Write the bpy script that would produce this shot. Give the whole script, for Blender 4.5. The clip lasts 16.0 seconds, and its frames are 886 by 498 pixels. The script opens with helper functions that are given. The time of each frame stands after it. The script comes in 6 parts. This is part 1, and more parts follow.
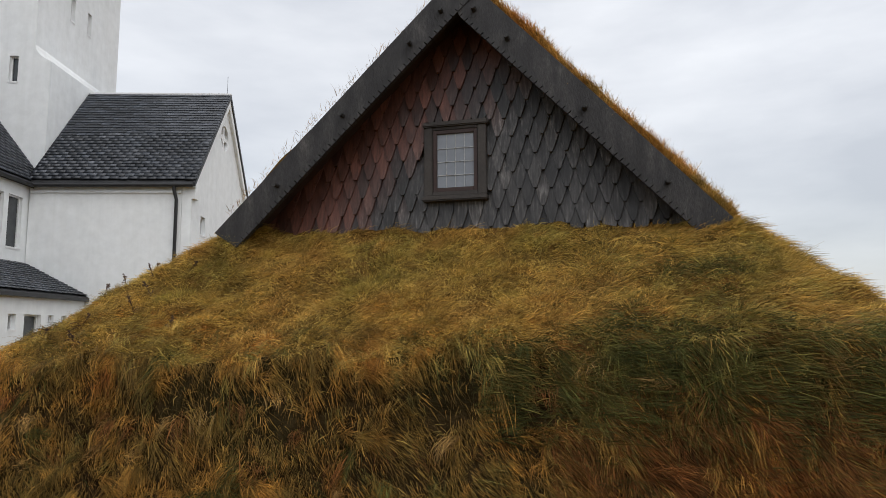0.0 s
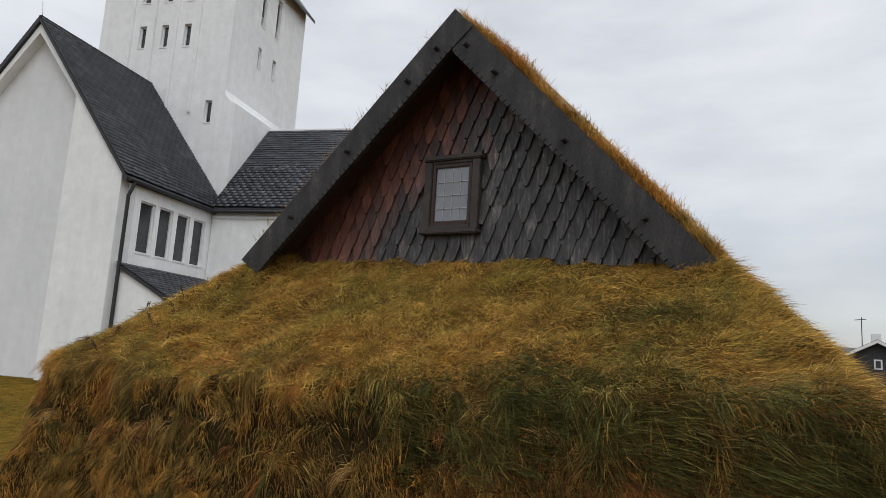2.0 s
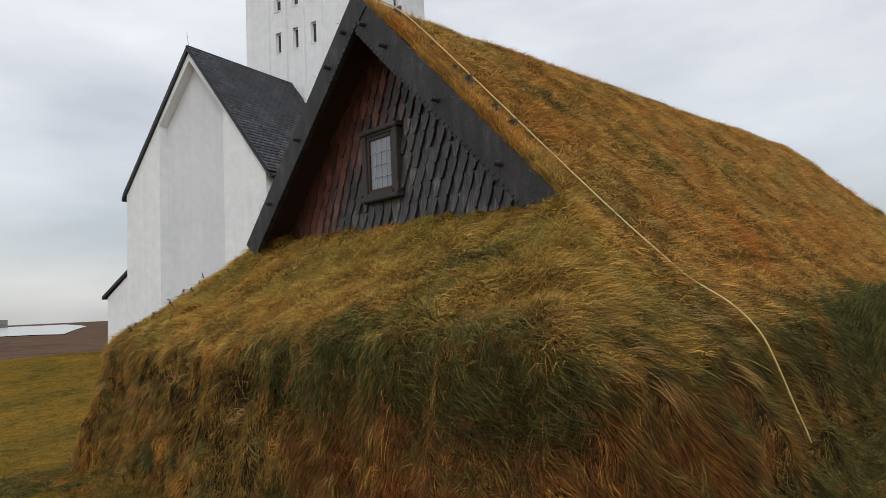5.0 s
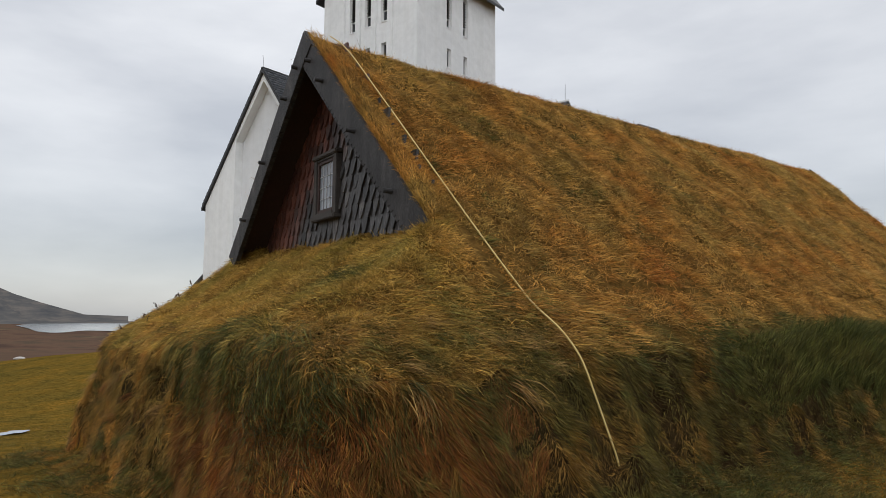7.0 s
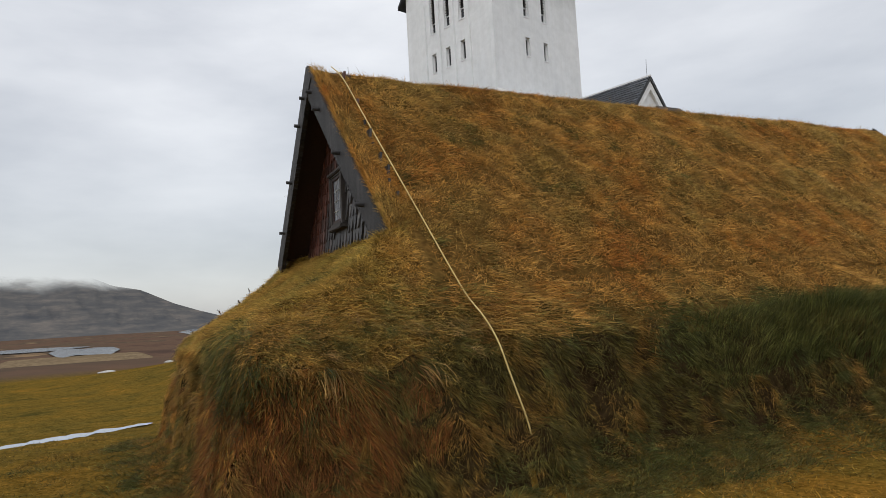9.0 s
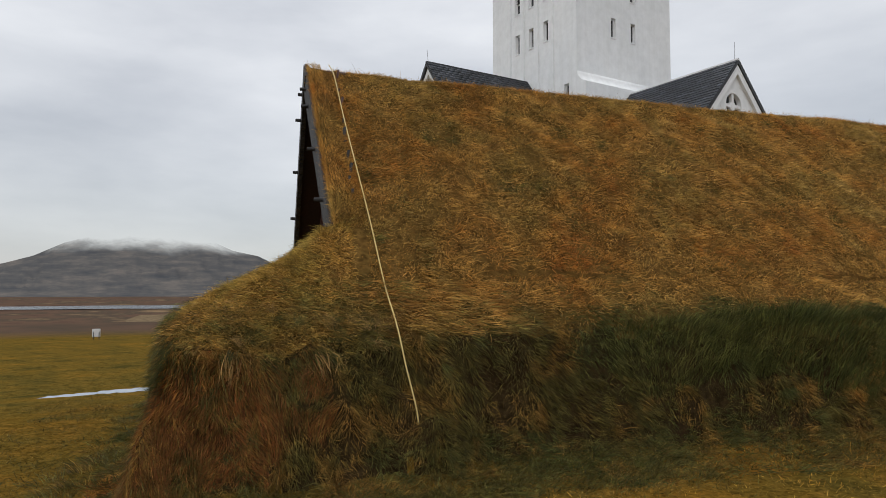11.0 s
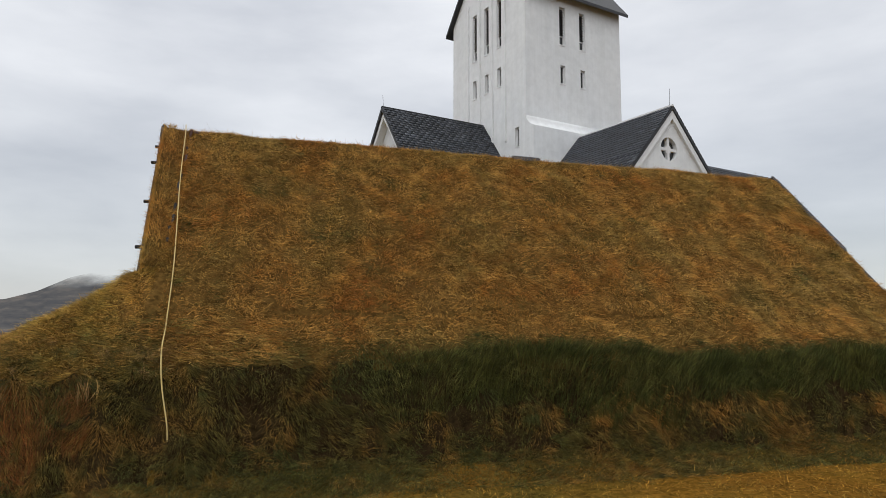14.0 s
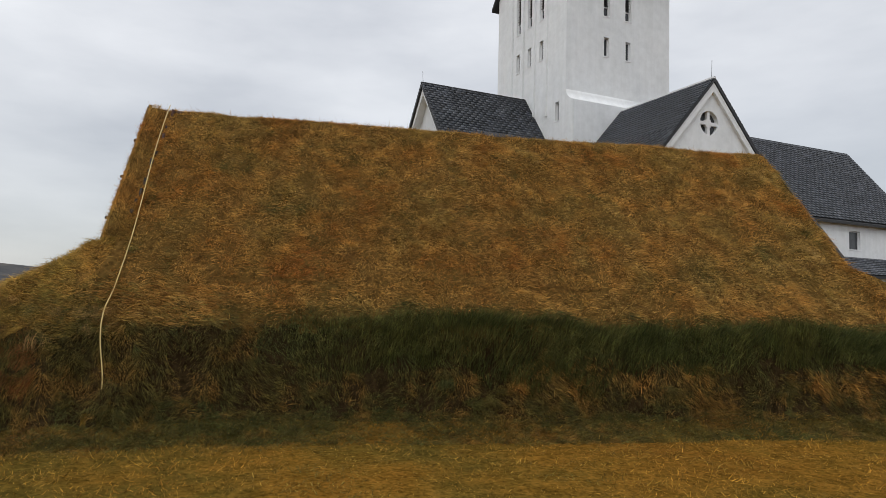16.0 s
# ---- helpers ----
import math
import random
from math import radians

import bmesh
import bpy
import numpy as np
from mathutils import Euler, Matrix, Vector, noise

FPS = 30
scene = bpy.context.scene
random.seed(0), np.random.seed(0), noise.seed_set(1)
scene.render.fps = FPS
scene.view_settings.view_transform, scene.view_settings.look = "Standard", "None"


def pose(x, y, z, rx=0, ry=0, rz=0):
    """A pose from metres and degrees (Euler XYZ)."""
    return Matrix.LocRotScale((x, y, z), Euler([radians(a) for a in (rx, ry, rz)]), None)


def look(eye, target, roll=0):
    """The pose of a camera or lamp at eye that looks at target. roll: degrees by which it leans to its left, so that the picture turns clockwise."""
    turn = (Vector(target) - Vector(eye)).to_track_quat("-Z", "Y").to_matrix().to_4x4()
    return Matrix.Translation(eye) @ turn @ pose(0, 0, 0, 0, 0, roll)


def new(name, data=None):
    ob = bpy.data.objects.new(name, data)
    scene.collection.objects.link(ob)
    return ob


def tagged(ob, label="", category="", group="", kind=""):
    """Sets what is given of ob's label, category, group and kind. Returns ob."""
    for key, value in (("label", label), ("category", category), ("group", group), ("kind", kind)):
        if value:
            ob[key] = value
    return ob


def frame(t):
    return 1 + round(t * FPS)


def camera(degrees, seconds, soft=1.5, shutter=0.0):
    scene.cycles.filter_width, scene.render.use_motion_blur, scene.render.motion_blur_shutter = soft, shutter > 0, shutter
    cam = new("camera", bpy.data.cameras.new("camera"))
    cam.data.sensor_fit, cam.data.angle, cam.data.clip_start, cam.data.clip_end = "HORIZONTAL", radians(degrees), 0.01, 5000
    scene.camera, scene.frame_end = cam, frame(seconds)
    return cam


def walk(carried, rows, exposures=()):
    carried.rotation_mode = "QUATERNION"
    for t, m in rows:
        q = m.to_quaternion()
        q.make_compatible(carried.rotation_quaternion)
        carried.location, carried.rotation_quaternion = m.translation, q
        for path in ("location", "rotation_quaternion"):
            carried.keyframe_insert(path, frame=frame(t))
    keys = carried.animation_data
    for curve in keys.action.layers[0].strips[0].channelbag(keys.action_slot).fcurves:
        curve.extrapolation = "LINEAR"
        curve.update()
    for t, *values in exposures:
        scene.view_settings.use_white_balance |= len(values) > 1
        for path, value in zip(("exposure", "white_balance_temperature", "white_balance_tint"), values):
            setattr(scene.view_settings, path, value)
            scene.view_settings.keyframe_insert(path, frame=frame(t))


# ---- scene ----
cam = camera(67.2, 16.0, soft=0.75)
PATH = [
    (0, (0.442, 0.201, 1.431), (0.516, 2.186, 1.666), -0.3),
    (0.5, (0.828, 0.191, 1.457), (0.735, 2.171, 1.72), 2.0),
    (1, (1.228, 0.235, 1.545), (1.081, 2.209, 1.837), 0.4),
    (1.5, (1.633, 0.223, 1.544), (1.386, 2.188, 1.826), 2.1),
    (2, (2.08, 0.326, 1.518), (1.604, 2.245, 1.82), 3.6),
    (2.5, (2.487, 0.399, 1.56), (1.995, 2.305, 1.915), 1.6),
    (3, (2.901, 0.399, 1.607), (2.26, 2.239, 2.056), 4.0),
    (3.5, (3.277, 0.449, 1.512), (2.483, 2.246, 1.884), 5.5),
    (4, (3.681, 0.563, 1.528), (2.855, 2.363, 1.808), -0.3),
    (4.5, (4.067, 0.642, 1.547), (3.121, 2.395, 1.724), -2.1),
    (4.7, (4.203, 0.682, 1.549), (3.23, 2.422, 1.709), -2.4),
    (6.8, (5.843, 1.287, 1.534), (4.532, 2.785, 1.728), 0.3),
    (7, (5.956, 1.311, 1.533), (4.706, 2.859, 1.735), 0.2),
    (7.5, (6.415, 1.373, 1.556), (5.15, 2.909, 1.749), 1.1),
    (8, (6.813, 1.487, 1.515), (5.45, 2.935, 1.73), 1.1),
    (8.2, (6.95, 1.514, 1.493), (5.554, 2.934, 1.684), -0.3),
    (10.3, (8.115, 2.431, 1.632), (6.469, 3.552, 1.818), -2.6),
    (10.5, (8.248, 2.548, 1.632), (6.586, 3.646, 1.806), -2.4),
    (11, (8.544, 2.73, 1.648), (6.841, 3.772, 1.768), 0.1),
    (11.5, (8.866, 2.921, 1.619), (7.208, 4.037, 1.696), 2.3),
    (12, (9.197, 3.128, 1.633), (7.562, 4.274, 1.745), 0.6),
    (12.5, (9.652, 3.293, 1.645), (8.025, 4.444, 1.808), 0.3),
    (13, (9.874, 3.582, 1.611), (8.229, 4.71, 1.761), -1.5),
    (13.5, (10.094, 3.861, 1.636), (8.417, 4.935, 1.821), -0.3),
    (14, (10.461, 4.167, 1.664), (8.76, 5.194, 1.891), 0.2),
    (14.5, (10.678, 4.462, 1.631), (8.945, 5.448, 1.796), -0.2),
    (15, (10.895, 4.809, 1.645), (9.137, 5.742, 1.842), -0.5),
    (15.5, (11.303, 5.07, 1.622), (9.532, 5.983, 1.798), 1.0),
    (16, (11.555, 5.394, 1.629), (9.746, 6.234, 1.778), 1.5),
]
walk(cam, [(t, look(eye, target, roll)) for t, eye, target, roll in PATH], [(0, 0.0), (1.0, 0.0), (1.5, -0.14), (2.0, -0.15), (2.5, -0.14), (3.0, -0.34), (3.5, -0.58), (4.0, -0.30), (4.5, -0.1), (7, -0.2), (8, -0.14), (11, -0.22), (11.5, -0.1), (12, 0.10), (12.5, -0.13), (13.5, -0.16), (16, -0.2)])

# ---------------------------------------------------------------- sky, sun
world = bpy.data.worlds.new("overcast_sky")
scene.world = world
world.use_nodes = True
wn, wl = world.node_tree.nodes, world.node_tree.links
wn.clear()
w_out = wn.new("ShaderNodeOutputWorld")
w_bg = wn.new("ShaderNodeBackground")
w_sky = wn.new("ShaderNodeTexSky")
w_sky.sky_type, w_sky.sun_disc = "NISHITA", False
SUN_EL, SUN_AZ = radians(48), radians(150)
w_sky.sun_elevation, w_sky.sun_rotation = SUN_EL, SUN_AZ
w_co = wn.new("ShaderNodeTexCoord")
w_sep = wn.new("ShaderNodeSeparateXYZ")
wl.new(w_co.outputs["Generated"], w_sep.inputs[0])
w_map = wn.new("ShaderNodeMapping")
w_map.inputs["Scale"].default_value = (1.0, 1.0, 3.2)
wl.new(w_co.outputs["Generated"], w_map.inputs[0])
w_no = wn.new("ShaderNodeTexNoise")
w_no.inputs["Scale"].default_value, w_no.inputs["Detail"].default_value, w_no.inputs["Roughness"].default_value = 2.3, 6, 0.5
wl.new(w_map.outputs[0], w_no.inputs["Vector"])
w_ramp = wn.new("ShaderNodeValToRGB")
w_ramp.color_ramp.elements[0].position, w_ramp.color_ramp.elements[0].color = 0.33, (0.478, 0.488, 0.510, 1)
w_ramp.color_ramp.elements[1].position, w_ramp.color_ramp.elements[1].color = 0.70, (0.735, 0.738, 0.745, 1)
wl.new(w_no.outputs[0], w_ramp.inputs[0])
# an overcast sky is about three times as bright overhead as at the horizon
w_grad = wn.new("ShaderNodeMapRange")
for k, v in (("From Min", 0.0), ("From Max", 1.0), ("To Min", 0.88), ("To Max", 2.2)):
    w_grad.inputs[k].default_value = v
wl.new(w_sep.outputs["Z"], w_grad.inputs["Value"])
w_mul = wn.new("ShaderNodeVectorMath")
w_mul.operation = "SCALE"
wl.new(w_ramp.outputs[0], w_mul.inputs[0])
wl.new(w_grad.outputs[0], w_mul.inputs["Scale"])
# the cloud is thicker towards the north
w_dot = wn.new("ShaderNodeVectorMath")
w_dot.operation = "DOT_PRODUCT"
wl.new(w_co.outputs["Generated"], w_dot.inputs[0])
w_dot.inputs[1].default_value = (-0.30, 0.95, 0.0)
w_thick = wn.new("ShaderNodeMapRange")
w_thick.interpolation_type = "SMOOTHSTEP"
for k, v in (("From Min", 0.55), ("From Max", 1.0), ("To Min", 1.0), ("To Max", 0.90)):
    w_thick.inputs[k].default_value = v
wl.new(w_dot.outputs["Value"], w_thick.inputs["Value"])
w_dim = wn.new("ShaderNodeVectorMath")
w_dim.operation = "SCALE"
wl.new(w_mul.outputs[0], w_dim.inputs[0])
wl.new(w_thick.outputs[0], w_dim.inputs["Scale"])
w_mix = wn.new("ShaderNodeMixRGB")
w_mix.inputs[0].default_value = 0.03
wl.new(w_dim.outputs[0], w_mix.inputs[1])
wl.new(w_sky.outputs[0], w_mix.inputs[2])
wl.new(w_mix.outputs[0], w_bg.inputs[0])
w_bg.inputs[1].default_value = 1.0
wl.new(w_bg.outputs[0], w_out.inputs[0])

sun_data = bpy.data.lights.new("sun", "SUN")
sun_data.energy, sun_data.angle, sun_data.color = 0.8, radians(35), (1.0, 0.97, 0.93)
sun = new("sun", sun_data)
sun.matrix_world = look((30, -40, 60), (0, 6, 0))


# ---------------------------------------------------------------- materials
def material(name):
    m = bpy.data.materials.new(name)
    m.use_nodes = True
    nt = m.node_tree
    return m, nt, nt.nodes["Principled BSDF"]


def link(nt, a, b):
    nt.links.new(a, b)


def noise_node(nt, scale, detail=4, rough=0.55, stretch=None, kind="Object"):
    co = nt.nodes.new("ShaderNodeTexCoord")
    out = co.outputs[kind]
    if stretch:
        mp = nt.nodes.new("ShaderNodeMapping")
        mp.inputs["Scale"].default_value = stretch
        link(nt, out, mp.inputs[0])
        out = mp.outputs[0]
    n = nt.nodes.new("ShaderNodeTexNoise")
    n.inputs["Scale"].default_value, n.inputs["Detail"].default_value, n.inputs["Roughness"].default_value = scale, detail, rough
    link(nt, out, n.inputs["Vector"])
    return n.outputs[0]


def ramp(nt, fac, stops):
    r = nt.nodes.new("ShaderNodeValToRGB")
    el = r.color_ramp.elements
    while len(el) < len(stops):
        el.new(0.5)
    for e, (p, c) in zip(el, stops):
        e.position, e.color = p, (*c, 1)
    link(nt, fac, r.inputs[0])
    return r.outputs[0]


def mix(nt, fac, a, b, blend="MIX"):
    m = nt.nodes.new("ShaderNodeMixRGB")
    m.blend_type = blend
    for i, v in enumerate((fac, a, b)):
        if isinstance(v, bpy.types.NodeSocket):
            link(nt, v, m.inputs[i])
        else:
            m.inputs[i].default_value = v if i == 0 else (*v, 1)
    return m.outputs[0]


def bump(nt, bsdf, height, strength=0.4, dist=0.02):
    b = nt.nodes.new("ShaderNodeBump")
    b.inputs["Strength"].default_value, b.inputs["Distance"].default_value = strength, dist
    link(nt, height, b.inputs["Height"])
    link(nt, b.outputs[0], bsdf.inputs["Normal"])


def surface(name, stops, scale, rough=0.8, fine=None, fine_amount=0.5, bump_strength=0.3, bump_dist=0.01, stretch=None, metal=0.0, random_by=None, spread=0.3, gloss=0.5):
    """A plain surface: colour by a broad noise, dimmed and lifted by a fine one, with relief."""
    m, nt, b = material(name)
    col = ramp(nt, noise_node(nt, scale, 5, 0.6, stretch), stops)
    n2 = noise_node(nt, fine or scale * 9, 4, 0.6, stretch)
    dim = ramp(nt, n2, [(0.3, (1 - fine_amount,) * 3), (0.7, (1, 1, 1))])
    col = mix(nt, 1.0, col, dim, "MULTIPLY")
    if random_by:
        if random_by == "object":
            rnd = nt.nodes.new("ShaderNodeObjectInfo").outputs["Random"]
        else:
            rnd = nt.nodes.new("ShaderNodeNewGeometry").outputs["Random Per Island"]
        col = mix(nt, 1.0, col, ramp(nt, rnd, [(0, (1 - spread,) * 3), (0.6, (1, 1, 1)), (0.9, (1 + spread * 0.7,) * 3), (1, (1 + spread * 2,) * 3)]), "MULTIPLY")
    link(nt, col, b.inputs["Base Color"])
    b.inputs["Roughness"].default_value, b.inputs["Metallic"].default_value = rough, metal
    b.inputs["Specular IOR Level"].default_value = gloss
    bump(nt, b, n2, bump_strength, bump_dist)
    return m


def grass_material(name, stops, patch_scale, spread=0.7, green=None):
    """Blades: colour by patches in the turf, by a finer patch and by each blade."""
    m, nt, b = material(name)
    col = ramp(nt, noise_node(nt, patch_scale, 5, 0.65), stops)
    col = mix(nt, 1.0, col, ramp(nt, noise_node(nt, patch_scale * 4.2, 3, 0.6), [(0.32, (0.62, 0.60, 0.58)), (0.5, (1.0, 1.0, 1.0)), (0.68, (1.3, 1.3, 1.25))]), "MULTIPLY")
    rnd = nt.nodes.new("ShaderNodeNewGeometry").outputs["Random Per Island"]
    k = spread / 0.7
    tint = ramp(nt, rnd, [(0.0, (max(0.8 - spread, 0.1),) * 3), (0.45, (0.84, 0.82, 0.82)), (0.8, (1 + 0.4 * k, 1 + 0.35 * k, 1 + 0.25 * k)), (1.0, (1 + 1.7 * k, 1 + 1.6 * k, 1 + 1.3 * k))])
    col = mix(nt, 1.0, col, tint, "MULTIPLY")
    link(nt, col, b.inputs["Base Color"])
    b.inputs["Roughness"].default_value = 0.6
    b.inputs["Specular IOR Level"].default_value = 0.12
    tr = nt.nodes.new("ShaderNodeBsdfTranslucent")
    link(nt, col, tr.inputs[0])
    ms = nt.nodes.new("ShaderNodeMixShader")
    ms.inputs[0].default_value = 0.25
    link(nt, b.outputs[0], ms.inputs[1])
    link(nt, tr.outputs[0], ms.inputs[2])
    link(nt, ms.outputs[0], nt.nodes["Material Output"].inputs[0])
    return m


M_ROOF_GRASS = grass_material("roof_grass", [(0.30, (0.430, 0.165, 0.036)), (0.42, (0.500, 0.262, 0.064)), (0.52, (0.540, 0.320, 0.088)), (0.60, (0.390, 0.262, 0.074)), (0.68, (0.540, 0.350, 0.108)), (0.8, (0.580, 0.420, 0.160))], 1.1, 0.3)
M_SHELF_GRASS = grass_material("shelf_grass", [(0.3, (0.545, 0.285, 0.074)), (0.42, (0.565, 0.350, 0.093)), (0.52, (0.495, 0.348, 0.090)), (0.60, (0.370, 0.296, 0.078)), (0.68, (0.600, 0.390, 0.122)), (0.8, (0.620, 0.435, 0.168))], 1.0, 0.36)
M_WALL_GRASS = grass_material("wall_grass", [(0.3, (0.41, 0.155, 0.032)), (0.42, (0.47, 0.245, 0.054)), (0.50, (0.28, 0.170, 0.042)), (0.58, (0.21, 0.140, 0.038)), (0.66, (0.45, 0.235, 0.054)), (0.78, (0.53, 0.33, 0.088))], 1.7, 0.45)
M_RUST_GRASS = grass_material("rust_grass", [(0.3, (0.25, 0.085, 0.024)), (0.5, (0.20, 0.085, 0.027)), (0.7, (0.29, 0.13, 0.04))], 1.7, 0.45)
M_VERGE_GRASS = grass_material("verge_grass", [(0.3, (0.32, 0.17, 0.055)), (0.5, (0.38, 0.235, 0.085)), (0.7, (0.44, 0.30, 0.12))], 1.5, 0.42)
M_OLIVE_GRASS = grass_material("olive_grass", [(0.3, (0.330, 0.225, 0.064)), (0.45, (0.250, 0.205, 0.057)), (0.58, (0.180, 0.175, 0.053)), (0.7, (0.400, 0.270, 0.094))], 1.4, 0.45)
M_LONG_GRASS = grass_material("long_wall_grass", [(0.3, (0.190, 0.098, 0.025)), (0.42, (0.235, 0.140, 0.034)), (0.50, (0.140, 0.108, 0.028)), (0.58, (0.108, 0.094, 0.027)), (0.66, (0.235, 0.137, 0.034)), (0.78, (0.300, 0.190, 0.052))], 1.7, 0.48)
M_EAVE_GRASS = grass_material("eave_grass", [(0.3, (0.058, 0.070, 0.021)), (0.5, (0.084, 0.094, 0.027)), (0.7, (0.135, 0.124, 0.036))], 1.5, 0.55)
M_GREEN_GRASS = grass_material("green_grass", [(0.3, (0.058, 0.070, 0.022)), (0.5, (0.100, 0.104, 0.030)), (0.7, (0.175, 0.145, 0.040))], 1.6, 0.5)
M_BRIM_GRASS = grass_material("brim_grass", [(0.3, (0.050, 0.060, 0.020)), (0.5, (0.088, 0.090, 0.027)), (0.7, (0.150, 0.125, 0.037))], 1.6, 0.5)
M_CLOD = surface("peaty_clod", [(0.3, (0.035, 0.022, 0.012)), (0.7, (0.06, 0.038, 0.018))], 3, 0.95, 20, 0.6, 0.8, 0.03, gloss=0.0)
M_STONE = surface("pale_stone", [(0.3, (0.42, 0.40, 0.37)), (0.7, (0.60, 0.58, 0.54))], 3, 0.9, 14, 0.3, 0.5, 0.02)
M_LAWN_GRASS = grass_material("lawn_grass", [(0.28, (0.40, 0.185, 0.028)), (0.42, (0.45, 0.245, 0.040)), (0.54, (0.33, 0.205, 0.038)), (0.68, (0.16, 0.135, 0.034))], 0.8, 0.62)
M_LAWN_OLIVE = grass_material("olive_lawn_grass", [(0.3, (0.22, 0.12, 0.024)), (0.45, (0.14, 0.10, 0.025)), (0.58, (0.085, 0.08, 0.023)), (0.7, (0.05, 0.058, 0.02))], 0.9, 0.6)
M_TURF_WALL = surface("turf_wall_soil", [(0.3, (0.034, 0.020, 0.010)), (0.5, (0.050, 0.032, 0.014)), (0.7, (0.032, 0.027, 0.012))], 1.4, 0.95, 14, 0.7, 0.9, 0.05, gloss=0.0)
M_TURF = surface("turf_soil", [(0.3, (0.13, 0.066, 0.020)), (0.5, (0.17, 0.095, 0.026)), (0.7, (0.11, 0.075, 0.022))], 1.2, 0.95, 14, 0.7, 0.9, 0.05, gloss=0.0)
M_BOARD = surface("tarred_board", [(0.3, (0.013, 0.012, 0.013)), (0.5, (0.032, 0.030, 0.031)), (0.62, (0.055, 0.051, 0.050)), (0.75, (0.11, 0.10, 0.095))], 3.5, 0.7, 45, 0.6, 0.8, 0.006, (2.2, 1, 0.7))
M_SOFFIT = surface("red_brown_soffit", [(0.3, (0.050, 0.020, 0.015)), (0.7, (0.028, 0.015, 0.013))], 2.0, 0.8, 30, 0.4, 0.4, 0.004)


def shingle_material():
    """Dark-stained shingles, the sheltered side still red-brown."""
    m, nt, b = material("wood_shingle")
    co = nt.nodes.new("ShaderNodeTexCoord")
    sep = nt.nodes.new("ShaderNodeSeparateXYZ")
    geo = nt.nodes.new("ShaderNodeNewGeometry")
    link(nt, geo.outputs["Position"], sep.inputs[0])
    n = noise_node(nt, 1.6, 3, 0.5)
    rnd = nt.nodes.new("ShaderNodeObjectInfo").outputs["Random"]
    # the strip sheltered by the western eave has kept its red
    md = nt.nodes.new("ShaderNodeMath")
    md.operation = "MULTIPLY_ADD"
    link(nt, sep.outputs["X"], md.inputs[0])
    md.inputs[1].default_value, md.inputs[2].default_value = -0.80, -1.55
    mz = nt.nodes.new("ShaderNodeMath")
    mz.operation = "MULTIPLY_ADD"
    link(nt, sep.outputs["Z"], mz.inputs[0])
    mz.inputs[1].default_value = 0.80
    link(nt, md.outputs[0], mz.inputs[2])
    ad = nt.nodes.new("ShaderNodeMath")
    ad.operation = "MULTIPLY_ADD"
    link(nt, rnd, ad.inputs[0])
    ad.inputs[1].default_value = 0.40
    link(nt, mz.outputs[0], ad.inputs[2])
    red = ramp(nt, ad.outputs[0], [(0.35, (0, 0, 0)), (1.0, (0.95, 0.95, 0.95))])
    gm = nt.nodes.new("ShaderNodeMapping")
    gm.inputs["Scale"].default_value = (5, 5, 0.55)
    link(nt, geo.outputs["Position"], gm.inputs[0])
    gn = nt.nodes.new("ShaderNodeTexNoise")
    gn.inputs["Scale"].default_value, gn.inputs["Detail"].default_value, gn.inputs["Roughness"].default_value = 9, 6, 0.65
    link(nt, gm.outputs[0], gn.inputs["Vector"])
    grain = gn.outputs[0]
    dark = ramp(nt, grain, [(0.3, (0.017, 0.016, 0.016)), (0.48, (0.040, 0.037, 0.036)), (0.60, (0.085, 0.080, 0.077)), (0.72, (0.21, 0.20, 0.19))])
    brown = ramp(nt, grain, [(0.3, (0.050, 0.018, 0.013)), (0.75, (0.145, 0.052, 0.032))])
    col = mix(nt, red, dark, brown)
    col = mix(nt, 1.0, col, ramp(nt, rnd, [(0, (0.45, 0.45, 0.45)), (0.75, (1.05, 1.05, 1.05)), (1, (1.6, 1.57, 1.53))]), "MULTIPLY")
    link(nt, col, b.inputs["Base Color"])
    b.inputs["Roughness"].default_value = 0.5
    bump(nt, b, grain, 0.7, 0.006)
    return m


M_SHINGLE = shingle_material()
M_WIN_FRAME = surface("dark_window_wood", [(0.3, (0.035, 0.030, 0.027)), (0.7, (0.065, 0.055, 0.048))], 4, 0.7, 40, 0.4, 0.4, 0.003)
M_SASH = surface("red_brown_sash", [(0.3, (0.05, 0.022, 0.016)), (0.7, (0.035, 0.018, 0.015))], 5, 0.6, 40, 0.4, 0.3, 0.003)
M_LEAD = surface("lead_came", [(0.3, (0.45, 0.46, 0.48)), (0.7, (0.55, 0.56, 0.58))], 9, 0.5)
# pale base colour paints in the sky's reflection on the glass
M_PANE = surface("painted_sky_pane", [(0.3, (0.19, 0.21, 0.24)), (0.7, (0.25, 0.27, 0.30))], 3, 0.12, 20, 0.1, 0.05, 0.002)
M_HOSE = surface("yellow_hose", [(0.3, (0.58, 0.42, 0.13)), (0.7, (0.66, 0.50, 0.20))], 6, 0.45, 40, 0.2)
M_RENDER = surface("white_render", [(0.25, (0.80, 0.82, 0.83)), (0.5, (0.85, 0.868, 0.875)), (0.75, (0.88, 0.893, 0.897))], 0.5, 0.85, 3.0, 0.10, 0.25, 0.01)
# a step greyer than the white render, for the recessed gable field
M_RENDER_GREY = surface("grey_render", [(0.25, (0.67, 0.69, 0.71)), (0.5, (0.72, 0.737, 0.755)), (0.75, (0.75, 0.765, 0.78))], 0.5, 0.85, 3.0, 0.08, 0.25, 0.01)


